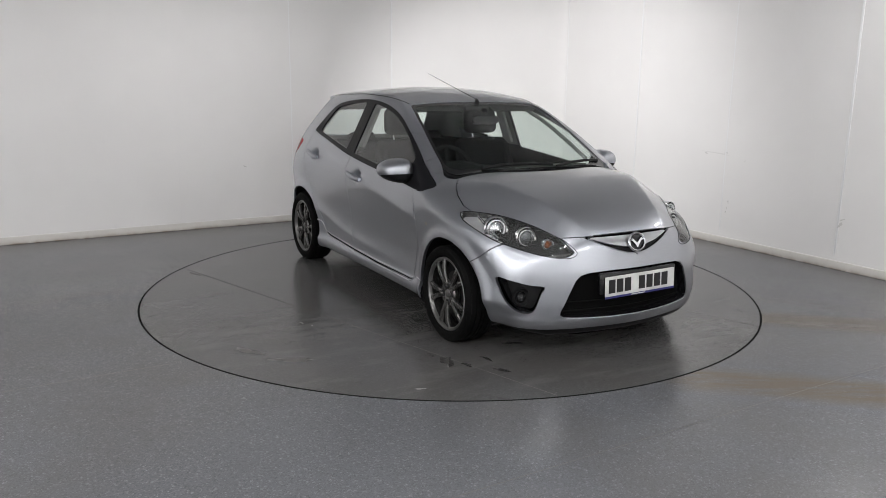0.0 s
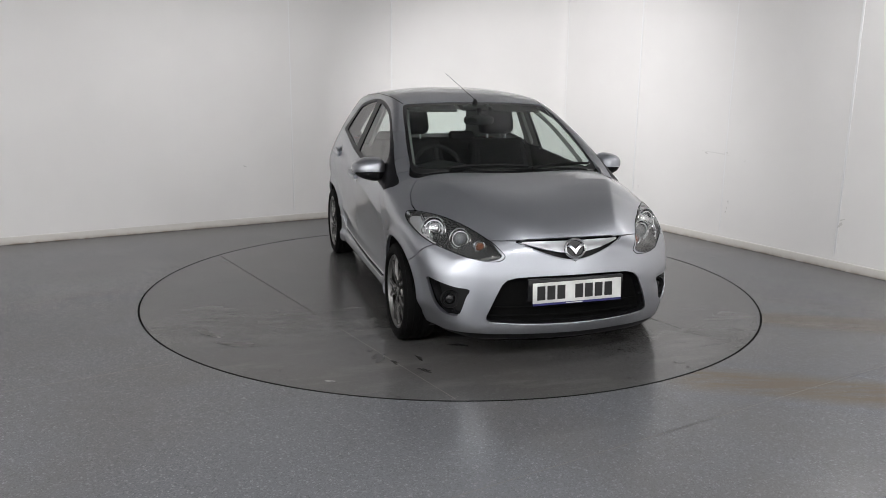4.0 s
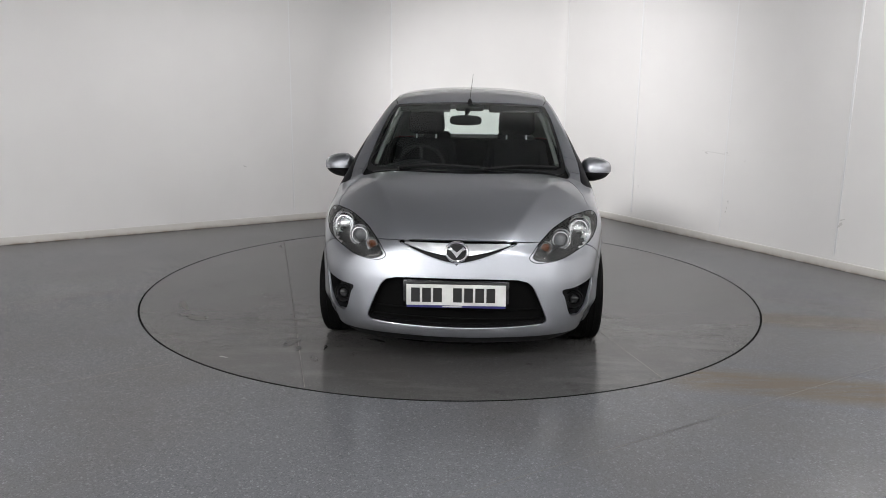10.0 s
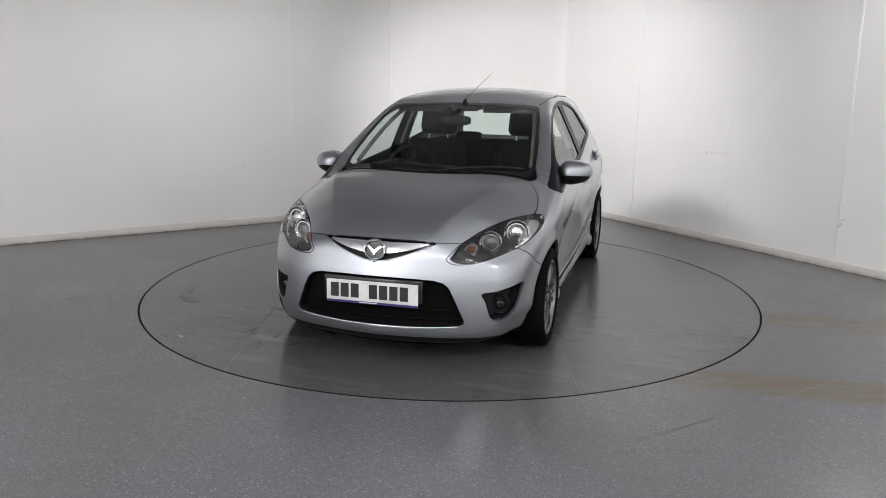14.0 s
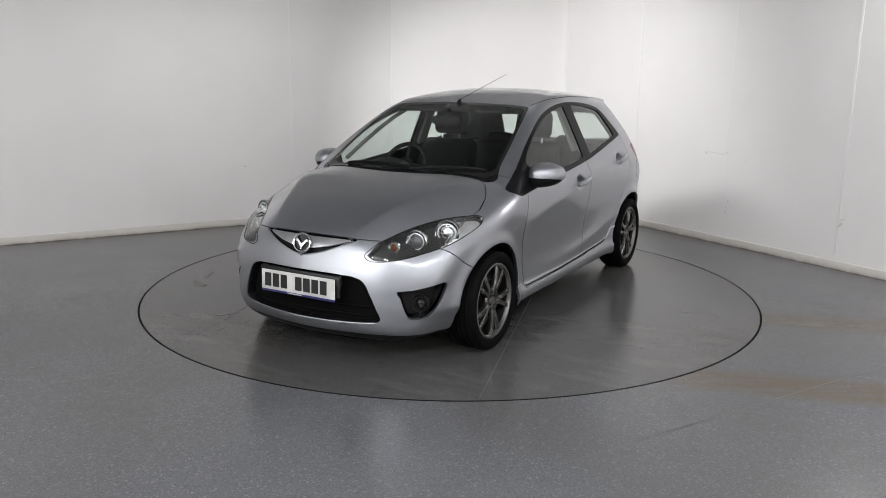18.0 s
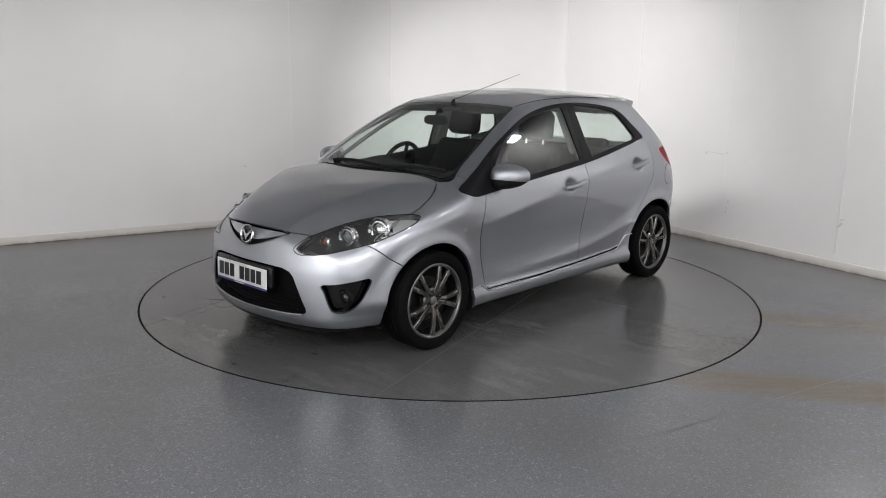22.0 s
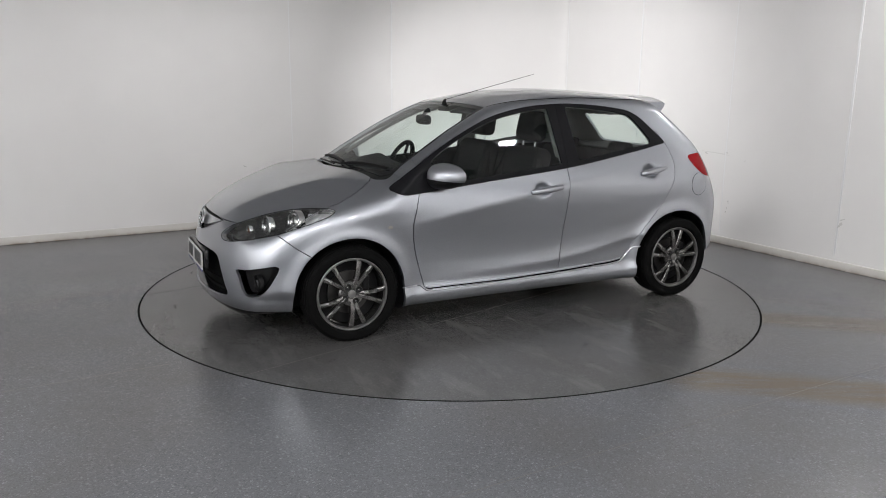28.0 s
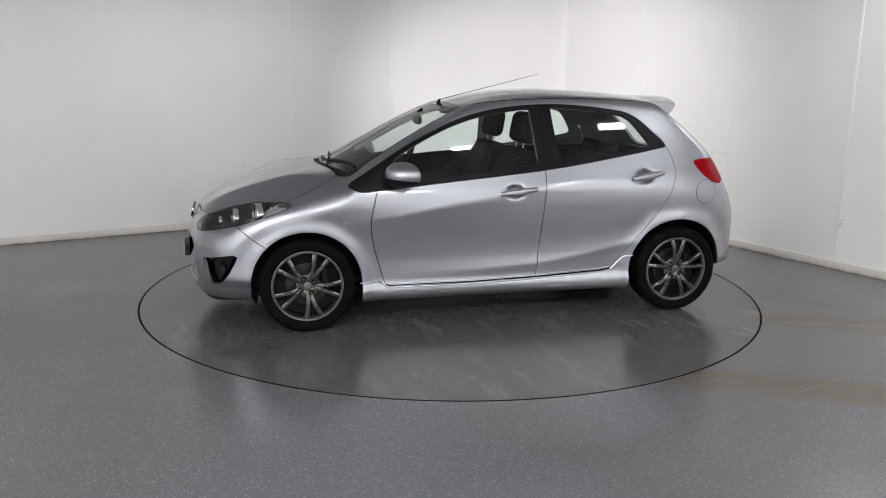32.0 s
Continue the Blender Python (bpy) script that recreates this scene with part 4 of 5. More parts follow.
def build_body():
    p = panel_part
    p("bonnet", SKIN.panel("bonnet", join=True), M_PAINT, CAR)
    p("front_bumper", SKIN.panel("bumper", join=True), M_PAINT, CAR, "silver front bumper with a wide lower intake")
    p("roof", SKIN.panel("roof", join=True), M_PAINT, CAR, gap=0.0015)
    p("body_shell", SKIN.panel("body", join=True), M_PAINT, CAR, "silver pillars and rear quarters", gap=0.0006)
    p("underbody", SKIN.panel("under", join=True), M_BLACK, CAR, "black underbody", 0.0, 0.0)
    hatch = p("tailgate", SKIN.panel("hatch", join=True), M_PAINT, CAR)
    p("rear_window", SKIN.panel("hatch_glass", join=True, offset=0.002), M_GLASS, hatch, "green-tinted glass", 0.0005, 0.004)
    scr = p("windscreen", SKIN.panel("screen_clear", join=True, offset=0.003), M_SCREEN, CAR, "green-tinted laminated glass", 0.0, 0.0)
    p("screen_surround", SKIN.panel("screen", join=True, offset=0.003), M_GLOSSBLACK, scr, "black printed glass edge", 0.0, 0.004)
    p("cowl_panel", SKIN.panel("cowl", join=True, offset=0.026), M_BLACK, CAR, "black plastic wiper scuttle", 0.0, 0.01)
    for s in "LR":
        p("front_wing", SKIN.panel("fender", s), M_PAINT, CAR)
        p("side_skirt", SKIN.panel("skirt", s), M_PAINT, CAR, "silver side skirt", gap=0.0022)
        for key, fr in (("f", True), ("r", False)):
            d = p("front_door" if fr else "rear_door", SKIN.panel("door_" + key, s), M_PAINT, CAR)
            p("window_glass", SKIN.panel("glass_" + key, s, offset=0.006), M_GLASS, d, "green-tinted side glass", 0.0, 0.003)
            split = (lambda c: c[0] > -0.298) if fr else (lambda c: c[0] <= -0.298)
            p("window_frame", SKIN.panel("frame", s, pick=split), M_FRAME, d, "satin black window frame", 0.001, 0.012)
        p("tail_lamp", SKIN.panel("tail", s), M_REDLENS, CAR, "red tail lamp lens", 0.001, 0.02)
        p("headlight_lens", SKIN.panel("headlight", s), M_LENS, CAR, "clear headlight lens", 0.001, 0.006)
        # cabin lining: pale above the belt, dark below
        trim = ("body", "roof", "frame", "hatch", "tail")
        p("upper_trim", SKIN.panel(trim, s, offset=0.022, pick=lambda c: c[2] > 1.03 and -1.8 < c[0] < 0.95), M_TRIM, CAR, "pale grey pillar and roof lining", 0.0, 0.0)
        p("door_card", SKIN.panel(("door_f", "door_r", "frame", "body", "tail", "hatch", "fender"), s, offset=0.030, pick=lambda c: 0.3 < c[2] <= 1.03 and -1.82 < c[0] < 0.95), M_DARKTRIM, CAR, "dark door trim", 0.0, 0.0)


build_body()


def on_skin(o, d):
    """Where a ray from inside leaves the body."""
    o, d = np.array(o, float), np.array(d, float)
    lo, hi = 0.0, 1.8
    for _ in range(5):
        k = np.linspace(lo, hi, 18)
        out = body_field(o + d * k[:, None]) > 0
        i = max(1, int(np.argmax(out))) if out.any() else 17
        lo, hi = k[i - 1], k[i]
    return o + d * lo


def on_side(x, z, s=1):
    p = on_skin((x, 0.0, z), (0, 1, 0))
    return Vector((p[0], p[1] * s, p[2]))


def patch(outline_fn, n, rings, lift, s=1):
    """A disc laid on the body's side, raised by lift; outline_fn(angle, r) gives x, z."""
    verts, faces = [], []
    x, z = outline_fn(0, 0)
    pts = [(x, z)]
    for r in range(1, rings + 1):
        for i in range(n):
            pts.append(outline_fn(2 * math.pi * i / n, r / rings))
    arr = np.array([on_skin((px, 0, pz), (0, 1, 0)) for px, pz in pts])
    arr = arr + skin_normal(arr) * lift
    verts = [(p[0], p[1] * s, p[2]) for p in arr]
    for i in range(n):
        faces.append((0, 1 + i, 1 + (i + 1) % n))
    for r in range(rings - 1):
        for i in range(n):
            a, b = 1 + r * n + i, 1 + r * n + (i + 1) % n
            faces.append((a, b, b + n, a + n))
    return verts, faces


# ---------------------------------------------------------------- wheels
def spoke_mesh(side):
    """One arm of a twin spoke, from the hub out along +x; y is outward."""
    pts = []
    r0, r1, n = 0.045, 0.212, 9
    half = radians(12.8) * side
    rows = []
    for i in range(n):
        u = i / (n - 1)
        r = r0 + (r1 - r0) * u
        th = half * (0.52 + 0.48 * u ** 0.8)
        w = 0.0184 - 0.0035 * math.sin(math.pi * min(1, 0.15 + u * 0.9)) - 0.002 * u
        top = 0.074 + 0.008 * math.sin(math.pi * u) + 0.004 * u
        dep = 0.028 - 0.008 * u
        c = Vector((r * math.cos(th), 0, r * math.sin(th)))
        t = Vector((-math.sin(th), 0, math.cos(th)))
        rows.append([c - t * w * 1.05 + Vector((0, top - dep, 0)), c - t * w + Vector((0, top - 0.005, 0)), c - t * w * 0.72 + Vector((0, top, 0)),
                     c + t * w * 0.72 + Vector((0, top, 0)), c + t * w + Vector((0, top - 0.005, 0)), c + t * w * 1.05 + Vector((0, top - dep, 0))])
    verts = [v for row in rows for v in row]
    faces = []
    for i in range(n - 1):
        for j in range(6):
            faces.append((i * 6 + j, i * 6 + (j + 1) % 6, (i + 1) * 6 + (j + 1) % 6, (i + 1) * 6 + j))
    faces += [tuple(range(5, -1, -1)), tuple((n - 1) * 6 + j for j in range(6))]
    bm = bmesh.new()
    vs = [bm.verts.new(v) for v in verts]
    for f in faces:
        bm.faces.new([vs[q] for q in f])
    bmesh.ops.recalc_face_normals(bm, faces=bm.faces)
    me = bpy.data.meshes.new("spoke")
    bm.to_mesh(me)
    bm.free()
    me.materials.append(M_RIM)
    me.shade_smooth()
    me.set_sharp_from_angle(angle=radians(50))
    return me


SPOKES = [spoke_mesh(1), spoke_mesh(-1)]


def build_wheel(at, phase):
    """A wheel with its outer face to +y."""
    prof = [(0.200, -0.085), (0.204, -0.02), (0.201, 0.04), (0.204, 0.066), (0.210, 0.070)]
    w = part("wheel", lathe(prof, 64), M_RIM, CAR, "gunmetal five twin-spoke alloy wheel")
    w.matrix_basis = at
    lip = [(0.204, 0.066), (0.2065, 0.082), (0.210, 0.088), (0.2175, 0.089), (0.2222, 0.086), (0.2235, 0.076)]
    part("rim_lip", lathe(lip, 72), M_RIMLIP, w, "brighter machined rim lip")
    side = [(0.2215, 0.080), (0.228, 0.0915), (0.233, 0.0930), (0.2345, 0.0950), (0.2375, 0.0952), (0.239, 0.0965), (0.256, 0.0985), (0.266, 0.0972), (0.2675, 0.0955), (0.2695, 0.0953), (0.271, 0.0962), (0.280, 0.0902), (0.2858, 0.083), (0.2885, 0.074)]
    tread = []
    for y0, y1 in ((0.074, 0.052), (0.044, 0.016), (0.008, -0.008), (-0.016, -0.044), (-0.052, -0.074)):
        tread += [(0.2835, y0 + 0.0004), (0.290, y0), (0.290, y1), (0.2835, y1 - 0.0004)]
    prof = side + tread + [(r, -y) for r, y in reversed(side)]
    tyre = part("tyre", lathe(prof, 96), M_TYRE, w, "black low-profile rubber tyre", sharp=30)
    # tread blocks along the shoulder
    bm = bmesh.new()
    for i in range(64):
        a = 2 * math.pi * i / 64
        m = Matrix.Rotation(-a, 4, "Y")
        box(bm, m @ Vector((0.2865, 0.0735, 0)), (0.008, 0.017, 0.019), m)
    part("tread_shoulder", bm, M_TYRE, tyre, smooth=False)
    hub = [(0.0, 0.070), (0.026, 0.070), (0.030, 0.073), (0.056, 0.0745), (0.072, 0.073), (0.080, 0.064), (0.082, 0.040), (0.0, 0.038)]
    part("hub", lathe(hub, 40), M_RIM, w)
    part("centre_cap", lathe([(0.0, 0.078), (0.018, 0.0778), (0.0235, 0.0755), (0.025, 0.070)], 28), M_RIMLIP, w, "small silver centre cap")
    for i in range(5):
        for k in (0, 1):
            ob = new("spoke", SPOKES[k])
            ob.parent = w
            ob.matrix_basis = Matrix.Rotation(-(phase + i * 2 * math.pi / 5), 4, "Y")
    for i in range(4):
        a = phase + radians(36) + i * math.pi / 2
        bm = lathe([(0.0, 0.0765), (0.005, 0.0765), (0.0080, 0.074), (0.0088, 0.050)], 6)
        for v in bm.verts:
            v.co += Vector((0.0500 * math.cos(a), 0.006, 0.0500 * math.sin(a)))
        part("wheel_nut", bm, M_RIM, w, "grey metal wheel nut", sharp=20)
        # black disc on the hub stands in for the shaded recess round the nut
        bm = lathe([(0.0, 0.0752), (0.0185, 0.0772), (0.0205, 0.0735), (0.0098, 0.060)], 20)
        for v in bm.verts:
            v.co += Vector((0.0500 * math.cos(a), 0.0, 0.0500 * math.sin(a)))
        part("nut_recess_shade", bm, M_BLACK, w)
    part("brake_disc", lathe([(0.0, 0.030), (0.070, 0.030), (0.072, 0.010), (0.132, 0.010), (0.132, 0.0), (0.0, 0.0)], 48), M_STEEL, w, "steel brake disc")
    part("backing_plate", lathe([(0.0, -0.012), (0.197, -0.012), (0.197, -0.016), (0.0, -0.016)], 48), M_BLACK, w)
    bm = bmesh.new()
    box(bm, (-0.105, 0.012, 0.03), (0.045, 0.045, 0.13), None, 0.012, 2)
    part("brake_caliper", bm, M_BLACK, w)
    return w


def build_wheels():
    for x, ph in ((WHEEL_X, radians(116)), (-WHEEL_X, radians(93))):
        build_wheel(pose(x, 0.738, 0.29), ph)
        build_wheel(pose(x, -0.738, 0.29, 0, 0, 180), ph + 0.35)
    for (cx, cz, r), nm in ((ARCH_F, "front"), (ARCH_R, "rear")):
        for s in (1, -1):
            verts, faces = [], []
            n = 28
            for i in range(n + 1):
                a = radians(-28 + 236 * i / n)
                rr = r + 0.006
                for y, q in ((0.50, rr), (0.70, rr + 0.004), (on_side(cx + (r + 0.012) * math.cos(a), max(0.19, cz + (r + 0.012) * math.sin(a))).y - 0.012, rr)):
                    verts.append((cx + q * math.cos(a), s * y, max(0.16, cz + q * math.sin(a))))
            for i in range(n):
                for k in range(2):
                    faces.append((3 * i + k, 3 * i + k + 1, 3 * i + k + 4, 3 * i + k + 3))
            faces.append(tuple(3 * i for i in range(n + 1)))
            link_mesh("wheel_arch_liner", verts, faces, M_BLACK, CAR, "black wheel arch liner")
    # rolled upper edge of the side skirts: satin tubes stand in for its highlights
    for s in (1, -1):
        for dz, r in ((0.003, 0.0042), (0.014, 0.0040), (0.026, 0.0034)):
            path = []
            for i in range(60):
                x = 0.755 - 1.53 * i / 59
                z = float(np.interp(-x, [-0.755, -0.745, -0.2, 0.242, 0.70, 0.775], [0.256, 0.250, 0.250, 0.262, 0.284, 0.296])) + dz
                q = on_side(x, z, s)
                path.append((q.x, q.y + s * (0.001 if dz > 0.01 else 0.003), q.z))
            bm = bmesh.new()
            tube(bm, path, r, 6)
            part("skirt_edge", bm, M_GAP if dz == 0.014 else M_SATIN, CAR, "dark seam along the skirt" if dz == 0.014 else "rolled edge of the skirt, in brighter metal for its highlight")
    # the skirt ends' edge highlights, put in as brighter metal tubes
    for s in (1, -1):
        for name, pts, rad in (("rear", ((-0.74, 0.290), (-0.775, 0.298), (-0.80, 0.322), (-0.858, 0.385), (-0.875, 0.393), (-0.93, 0.397)), 0.0050), ("front", ((0.925, 0.294), (0.86, 0.293), (0.815, 0.292)), 0.0040)):
            path = [on_side(x, z, s) + Vector((0, 0.0015 * s, 0)) for x, z in pts]
            bm = bmesh.new()
            tube(bm, path, rad, 6)
            part("skirt_edge", bm, M_SATIN, CAR, "raised end edge of the skirt, in brighter metal for its highlight")
    bm = bmesh.new()
    box(bm, (0.0, 0, 0.20), (2.0, 1.30, 0.06), None, 0.02, 1)
    box(bm, (1.35, 0, 0.22), (0.9, 0.96, 0.08), None, 0.02, 1)
    box(bm, (-1.30, 0, 0.27), (0.8, 0.96, 0.10), None, 0.02, 1)
    part("floor_pan", bm, M_BLACK, CAR, "black floor pan")


# ---------------------------------------------------------------- front end
def panel_sheet(name, key, offset, mat, parent, label="", sides=None, pick=None, thick=0.0):
    if sides:
        pts, fs = SKIN.panel(key, sides, offset=offset, pick=pick)
    else:
        pts, fs = SKIN.panel(key, join=True, offset=offset, pick=pick)
    return panel_part(name, (pts, fs), mat, parent, label, 0.0, thick)


def ribbon(path, offset_in, depth, mat, name, parent, label=""):
    """A wall that follows a 3D loop inwards: the sides of a recess."""
    p = np.array(path)
    n = skin_normal(p)
    q = p - n * depth
    verts = [tuple(v) for v in p - n * offset_in] + [tuple(v) for v in q]
    k = len(path)
    return link_mesh(name, verts, [(i, (i + 1) % k, k + (i + 1) % k, k + i) for i in range(k)], mat, parent, label)


def lamp_unit(at, r, aim, ring, lens, parent, name, label, bezel=None):
    """A round lamp: bowl, bright ring and glass, pointing along aim."""
    m = Matrix.Translation(at) @ Vector(aim).to_track_quat("Z", "Y").to_matrix().to_4x4()
    bowl = lathe([(0.0, -0.9 * r), (0.45 * r, -0.8 * r), (0.8 * r, -0.4 * r), (r, 0.05 * r), (1.05 * r, 0.08 * r), (1.12 * r, 0.0), (1.12 * r, -0.5 * r)], 32, "Z")
    ob = part(name, bowl, ring, parent, label)
    ob.matrix_basis = m
    gl = lathe([(0.0, 0.10 * r), (0.35 * r, 0.05 * r), (0.6 * r, -0.12 * r), (0.7 * r, -0.3 * r)], 28, "Z")
    part("lens", gl, lens, ob)
    gl = lathe([(0.70 * r, -0.05 * r), (0.74 * r, 0.06 * r), (0.84 * r, 0.06 * r), (0.86 * r, -0.1 * r)], 32, "Z")
    part("bezel_ring", gl, bezel or M_CHROME, ob)
    return ob


def build_front():
    # lower intake
    low = panel_sheet("lower_grille", "grille_low", 0.055, M_MESH, CAR, "black lower intake")
    edge = [(0.0, 0.524), (0.20, 0.521), (0.33, 0.515), (0.375, 0.503), (0.405, 0.475), (0.440, 0.40), (0.478, 0.305), (0.480, 0.285), (0.462, 0.272), (0.35, 0.262), (0.2, 0.257), (0.0, 0.255)]
    full = edge + [(-y, z) for y, z in reversed(edge[1:-1])]
    loop3 = [on_skin((1.2, y, z), (1, 0, 0)) for y, z in full]
    ribbon(loop3, 0.005, 0.062, M_GLOSSBLACK, "intake_surround", low)
    for z in (0.295, 0.345):
        bm = bmesh.new()
        half = 0.455 - (z - 0.285) * 0.42
        path = []
        for i in range(25):
            y = -half + 2 * half * i / 24
            p = on_skin((1.2, y, z), (1, 0, 0))
            path.append((p[0] - 0.048, y, z))
        tube(bm, path, 0.006, 6)
        part("grille_bar", bm, M_MESH, low)
    bm = bmesh.new()
    path = [tuple(on_skin((1.2, -0.45 + 0.9 * i / 40, 0.256 + 0.012 * (abs(-0.45 + 0.9 * i / 40) / 0.45) ** 3), (1, 0, 0)) + np.array([0.001, 0, 0])) for i in range(41)]
    tube(bm, path, 0.0045, 8)
    part("intake_lip", bm, M_PAINT, low, "bright silver lower lip")
    # black strip set back under the chin, added to keep light from under the nose
    rows = []
    for i in range(41):
        y = -0.56 + 1.12 * i / 40
        deep = 0.094 * (1 - (abs(y) / 0.56) ** 5)
        p = on_skin((1.0, y, 0.23), (1, 0, 0))
        x = p[0] - 0.170 - 0.03 * (abs(y) / 0.56) ** 4
        rows.append([(x, y, 0.215), (x - 0.004, y, 0.206 - deep), (x - 0.010, y, 0.198 - deep), (x - 0.016, y, 0.206 - deep), (x - 0.014, y, 0.215)])
    verts = [p for row in rows for p in row]
    faces = [(5 * i + k, 5 * i + (k + 1) % 5, 5 * i + 5 + (k + 1) % 5, 5 * i + 5 + k) for i in range(40) for k in range(5)]
    link_mesh("under_nose_blocker", verts, faces + [(0, 1, 2, 3, 4), (204, 203, 202, 201, 200)], M_MESH, CAR, "black strip added under the bumper to block light")
    # plate holder and plate, tilted a touch on its screws
    bm = bmesh.new()
    box(bm, (1.988, 0, 0.455), (0.030, 0.56, 0.12), None, 0.008, 2)
    part("plate_holder", bm, M_GLOSSBLACK, CAR, "black plate plinth")
    bm = bmesh.new()
    box(bm, (0, 0, 0), (0.004, 0.520, 0.111), None, 0.0015, 1)
    sheet = part("number_plate", bm, M_PLATE, CAR, "white number plate with black bars")
    sheet.matrix_basis = pose(2.0145, 0.001, 0.443, 0.5, -2.5, 0)
    y = 0.205
    for wd in (0.046, 0.046, 0.046, 0.046, 0, 0.046, 0.046, 0.046):
        if wd == 0:
            y -= 0.046
            continue
        bm = bmesh.new()
        box(bm, (0.0025, y - wd / 2, 0.0), (0.002, wd, 0.076), None)
        part("plate_bar", bm, M_INK, sheet, "plain black bar", smooth=False)
        y -= 0.058
    bm = bmesh.new()
    box(bm, (0.0012, 0, -0.0615), (0.003, 0.518, 0.011), None)
    part("dealer_strip", bm, M_BLUE, sheet, "dark blue printed strip", smooth=False)
    bm = bmesh.new()
    box(bm, (0.0030, -0.02, -0.0615), (0.001, 0.10, 0.005), None)
    part("strip_print", bm, M_PLATE, sheet, smooth=False)
    # upper grille: dark slot, silver wing, badge
    top = panel_sheet("upper_grille", ("grille_top", "wing"), 0.030, M_BLACK, CAR, "black upper grille slot")
    edge = [(0.0, 0.714), (0.12, 0.713), (0.24, 0.710), (0.308, 0.706), (0.318, 0.700), (0.29, 0.688), (0.22, 0.658), (0.14, 0.629), (0.06, 0.608), (0.0, 0.602)]
    full = edge + [(-y, z) for y, z in reversed(edge[1:-1])]
    ribbon([on_skin((1.2, y, z), (1, 0, 0)) for y, z in full], 0.006, 0.034, M_GLOSSBLACK, "slot_surround", top)
    panel_part("grille_wing", SKIN.panel("wing", join=True, offset=0.004), M_SATIN, CAR, "satin silver grille wing", 0.0005, 0.012)
    bm = bmesh.new()
    path = [tuple(on_skin((1.2, -0.30 + 0.6 * i / 40, 0.602 + 0.098 * (abs(-0.30 + 0.6 * i / 40) / 0.31) ** 1.55), (1, 0, 0)) + np.array([0.0005, 0, 0])) for i in range(41)]
    tube(bm, path, 0.003, 6)
    part("slot_lip", bm, M_PAINT, top)
    bp = on_skin((1.2, 0, 0.664), (1, 0, 0))
    bm = bmesh.new()
    rows = []
    for i in range(41):
        a = 2 * math.pi * i / 40
        rows.append((0.0, 0.0575 * math.cos(a), 0.0495 * math.sin(a)))
    tube(bm, rows, 0.0075, 8)
    badge = part("badge", bm, M_CHROME, CAR, "oval chrome badge ring with a plain chevron")
    badge.matrix_basis = pose(bp[0] + 0.012, 0, 0.664, 0, -14, 0)
    bm = bmesh.new()
    chev = [(-0.054, 0.010), (-0.032, 0.027), (-0.013, 0.004), (0.0, -0.007), (0.013, 0.004), (0.032, 0.027), (0.054, 0.010), (0.030, 0.008), (0.010, -0.018), (0.0, -0.036), (-0.010, -0.018), (-0.030, 0.008)]
    prism(bm, chev, 0.007, Matrix(((0, 0, 1, -0.002), (1, 0, 0, 0), (0, 1, 0, 0), (0, 0, 0, 1))), 0.002)
    part("badge_chevron", bm, M_CHROME, badge)
    bm = bmesh.new()
    prism(bm, [(0.056 * math.cos(2 * math.pi * i / 32), 0.048 * math.sin(2 * math.pi * i / 32)) for i in range(32)], 0.003, Matrix(((0, 0, 1, -0.008), (1, 0, 0, 0), (0, 1, 0, 0), (0, 0, 0, 1))))
    part("badge_plate", bm, M_GLOSSBLACK, badge)
    for s, sd in ((1, "L"), (-1, "R")):
        # headlight bowls
        h = panel_sheet("headlight_housing", "headlight", 0.060, M_HLDARK, CAR, "dark headlight housing", sd)
        ed = [on_skin((1.0, 0.25, 0.70), np.array(hl_dir(q))) for q in HEADLIGHT[::2]]
        ed = np.array(ed) * np.array([1, s, 1])
        n = skin_normal(np.array(ed) * np.array([1, s, 1])) * np.array([1, s, 1])
        k = len(ed)
        verts = [tuple(v) for v in ed - n * 0.006] + [tuple(v) for v in ed - n * 0.066]
        link_mesh("housing_wall", verts, [(i, (i + 1) % k, k + (i + 1) % k, k + i) for i in range(k)], M_HLDARK, h)
        panel_sheet("reflector_liner", "headlight", 0.045, M_PALE, h, "pale chrome liner at the outer end", sd, lambda c: c[1] - c[0] > -0.80)
        panel_sheet("lower_reflector", "headlight", 0.026, M_PALE, h, "bright chrome reflector shelf", sd, lambda c: -1.06 < c[1] - c[0] < -0.74 and c[2] < 0.690 + 0.30 * (c[1] - c[0] + 0.90))
        rim = [(p[0], p[1], p[2]) for p in ed]
        bm = bmesh.new()
        tube(bm, rim + rim[:1], 0.0022, 6)
        part("lens_seal", bm, M_GAP, h, "black seal round the lens")
        lamp_unit((1.548, s * 0.672, 0.722), 0.064, (1, s * 0.25, 0.05), M_REFLECT, M_REFLECT, CAR, "high_beam_lamp", "chrome high beam reflector")
        lamp_unit((1.684, s * 0.560, 0.686), 0.055, (1, s * 0.15, 0.05), M_REFLECT, M_PROJ, CAR, "dipped_beam_lamp", "projector lamp with a chrome ring")
        lamp_unit((1.773, s * 0.474, 0.655), 0.033, (1, s * 0.10, 0), M_REFLECT, M_AMBER, CAR, "indicator_lamp", "amber indicator lamp")
        bm = bmesh.new()
        for dz in (0.0, 0.016):
            a = on_skin((1.0, 0.25, 0.70), np.array(hl_dir((-0.90, 0.668 + dz))))
            b = on_skin((1.0, 0.25, 0.70), np.array(hl_dir((-0.70, 0.775 + dz * 0.5))))
            tube(bm, [(a[0] - 0.02, s * (a[1] - 0.02), a[2]), (b[0] - 0.02, s * (b[1] - 0.025), b[2])], 0.006, 6, 0.5)
        part("light_blade", bm, M_REFLECT, CAR, "chrome headlight blade")
        # fog lamp recess
        f = panel_sheet("fog_recess", "fog", 0.062, M_BLACK, CAR, "black fog lamp recess", sd)
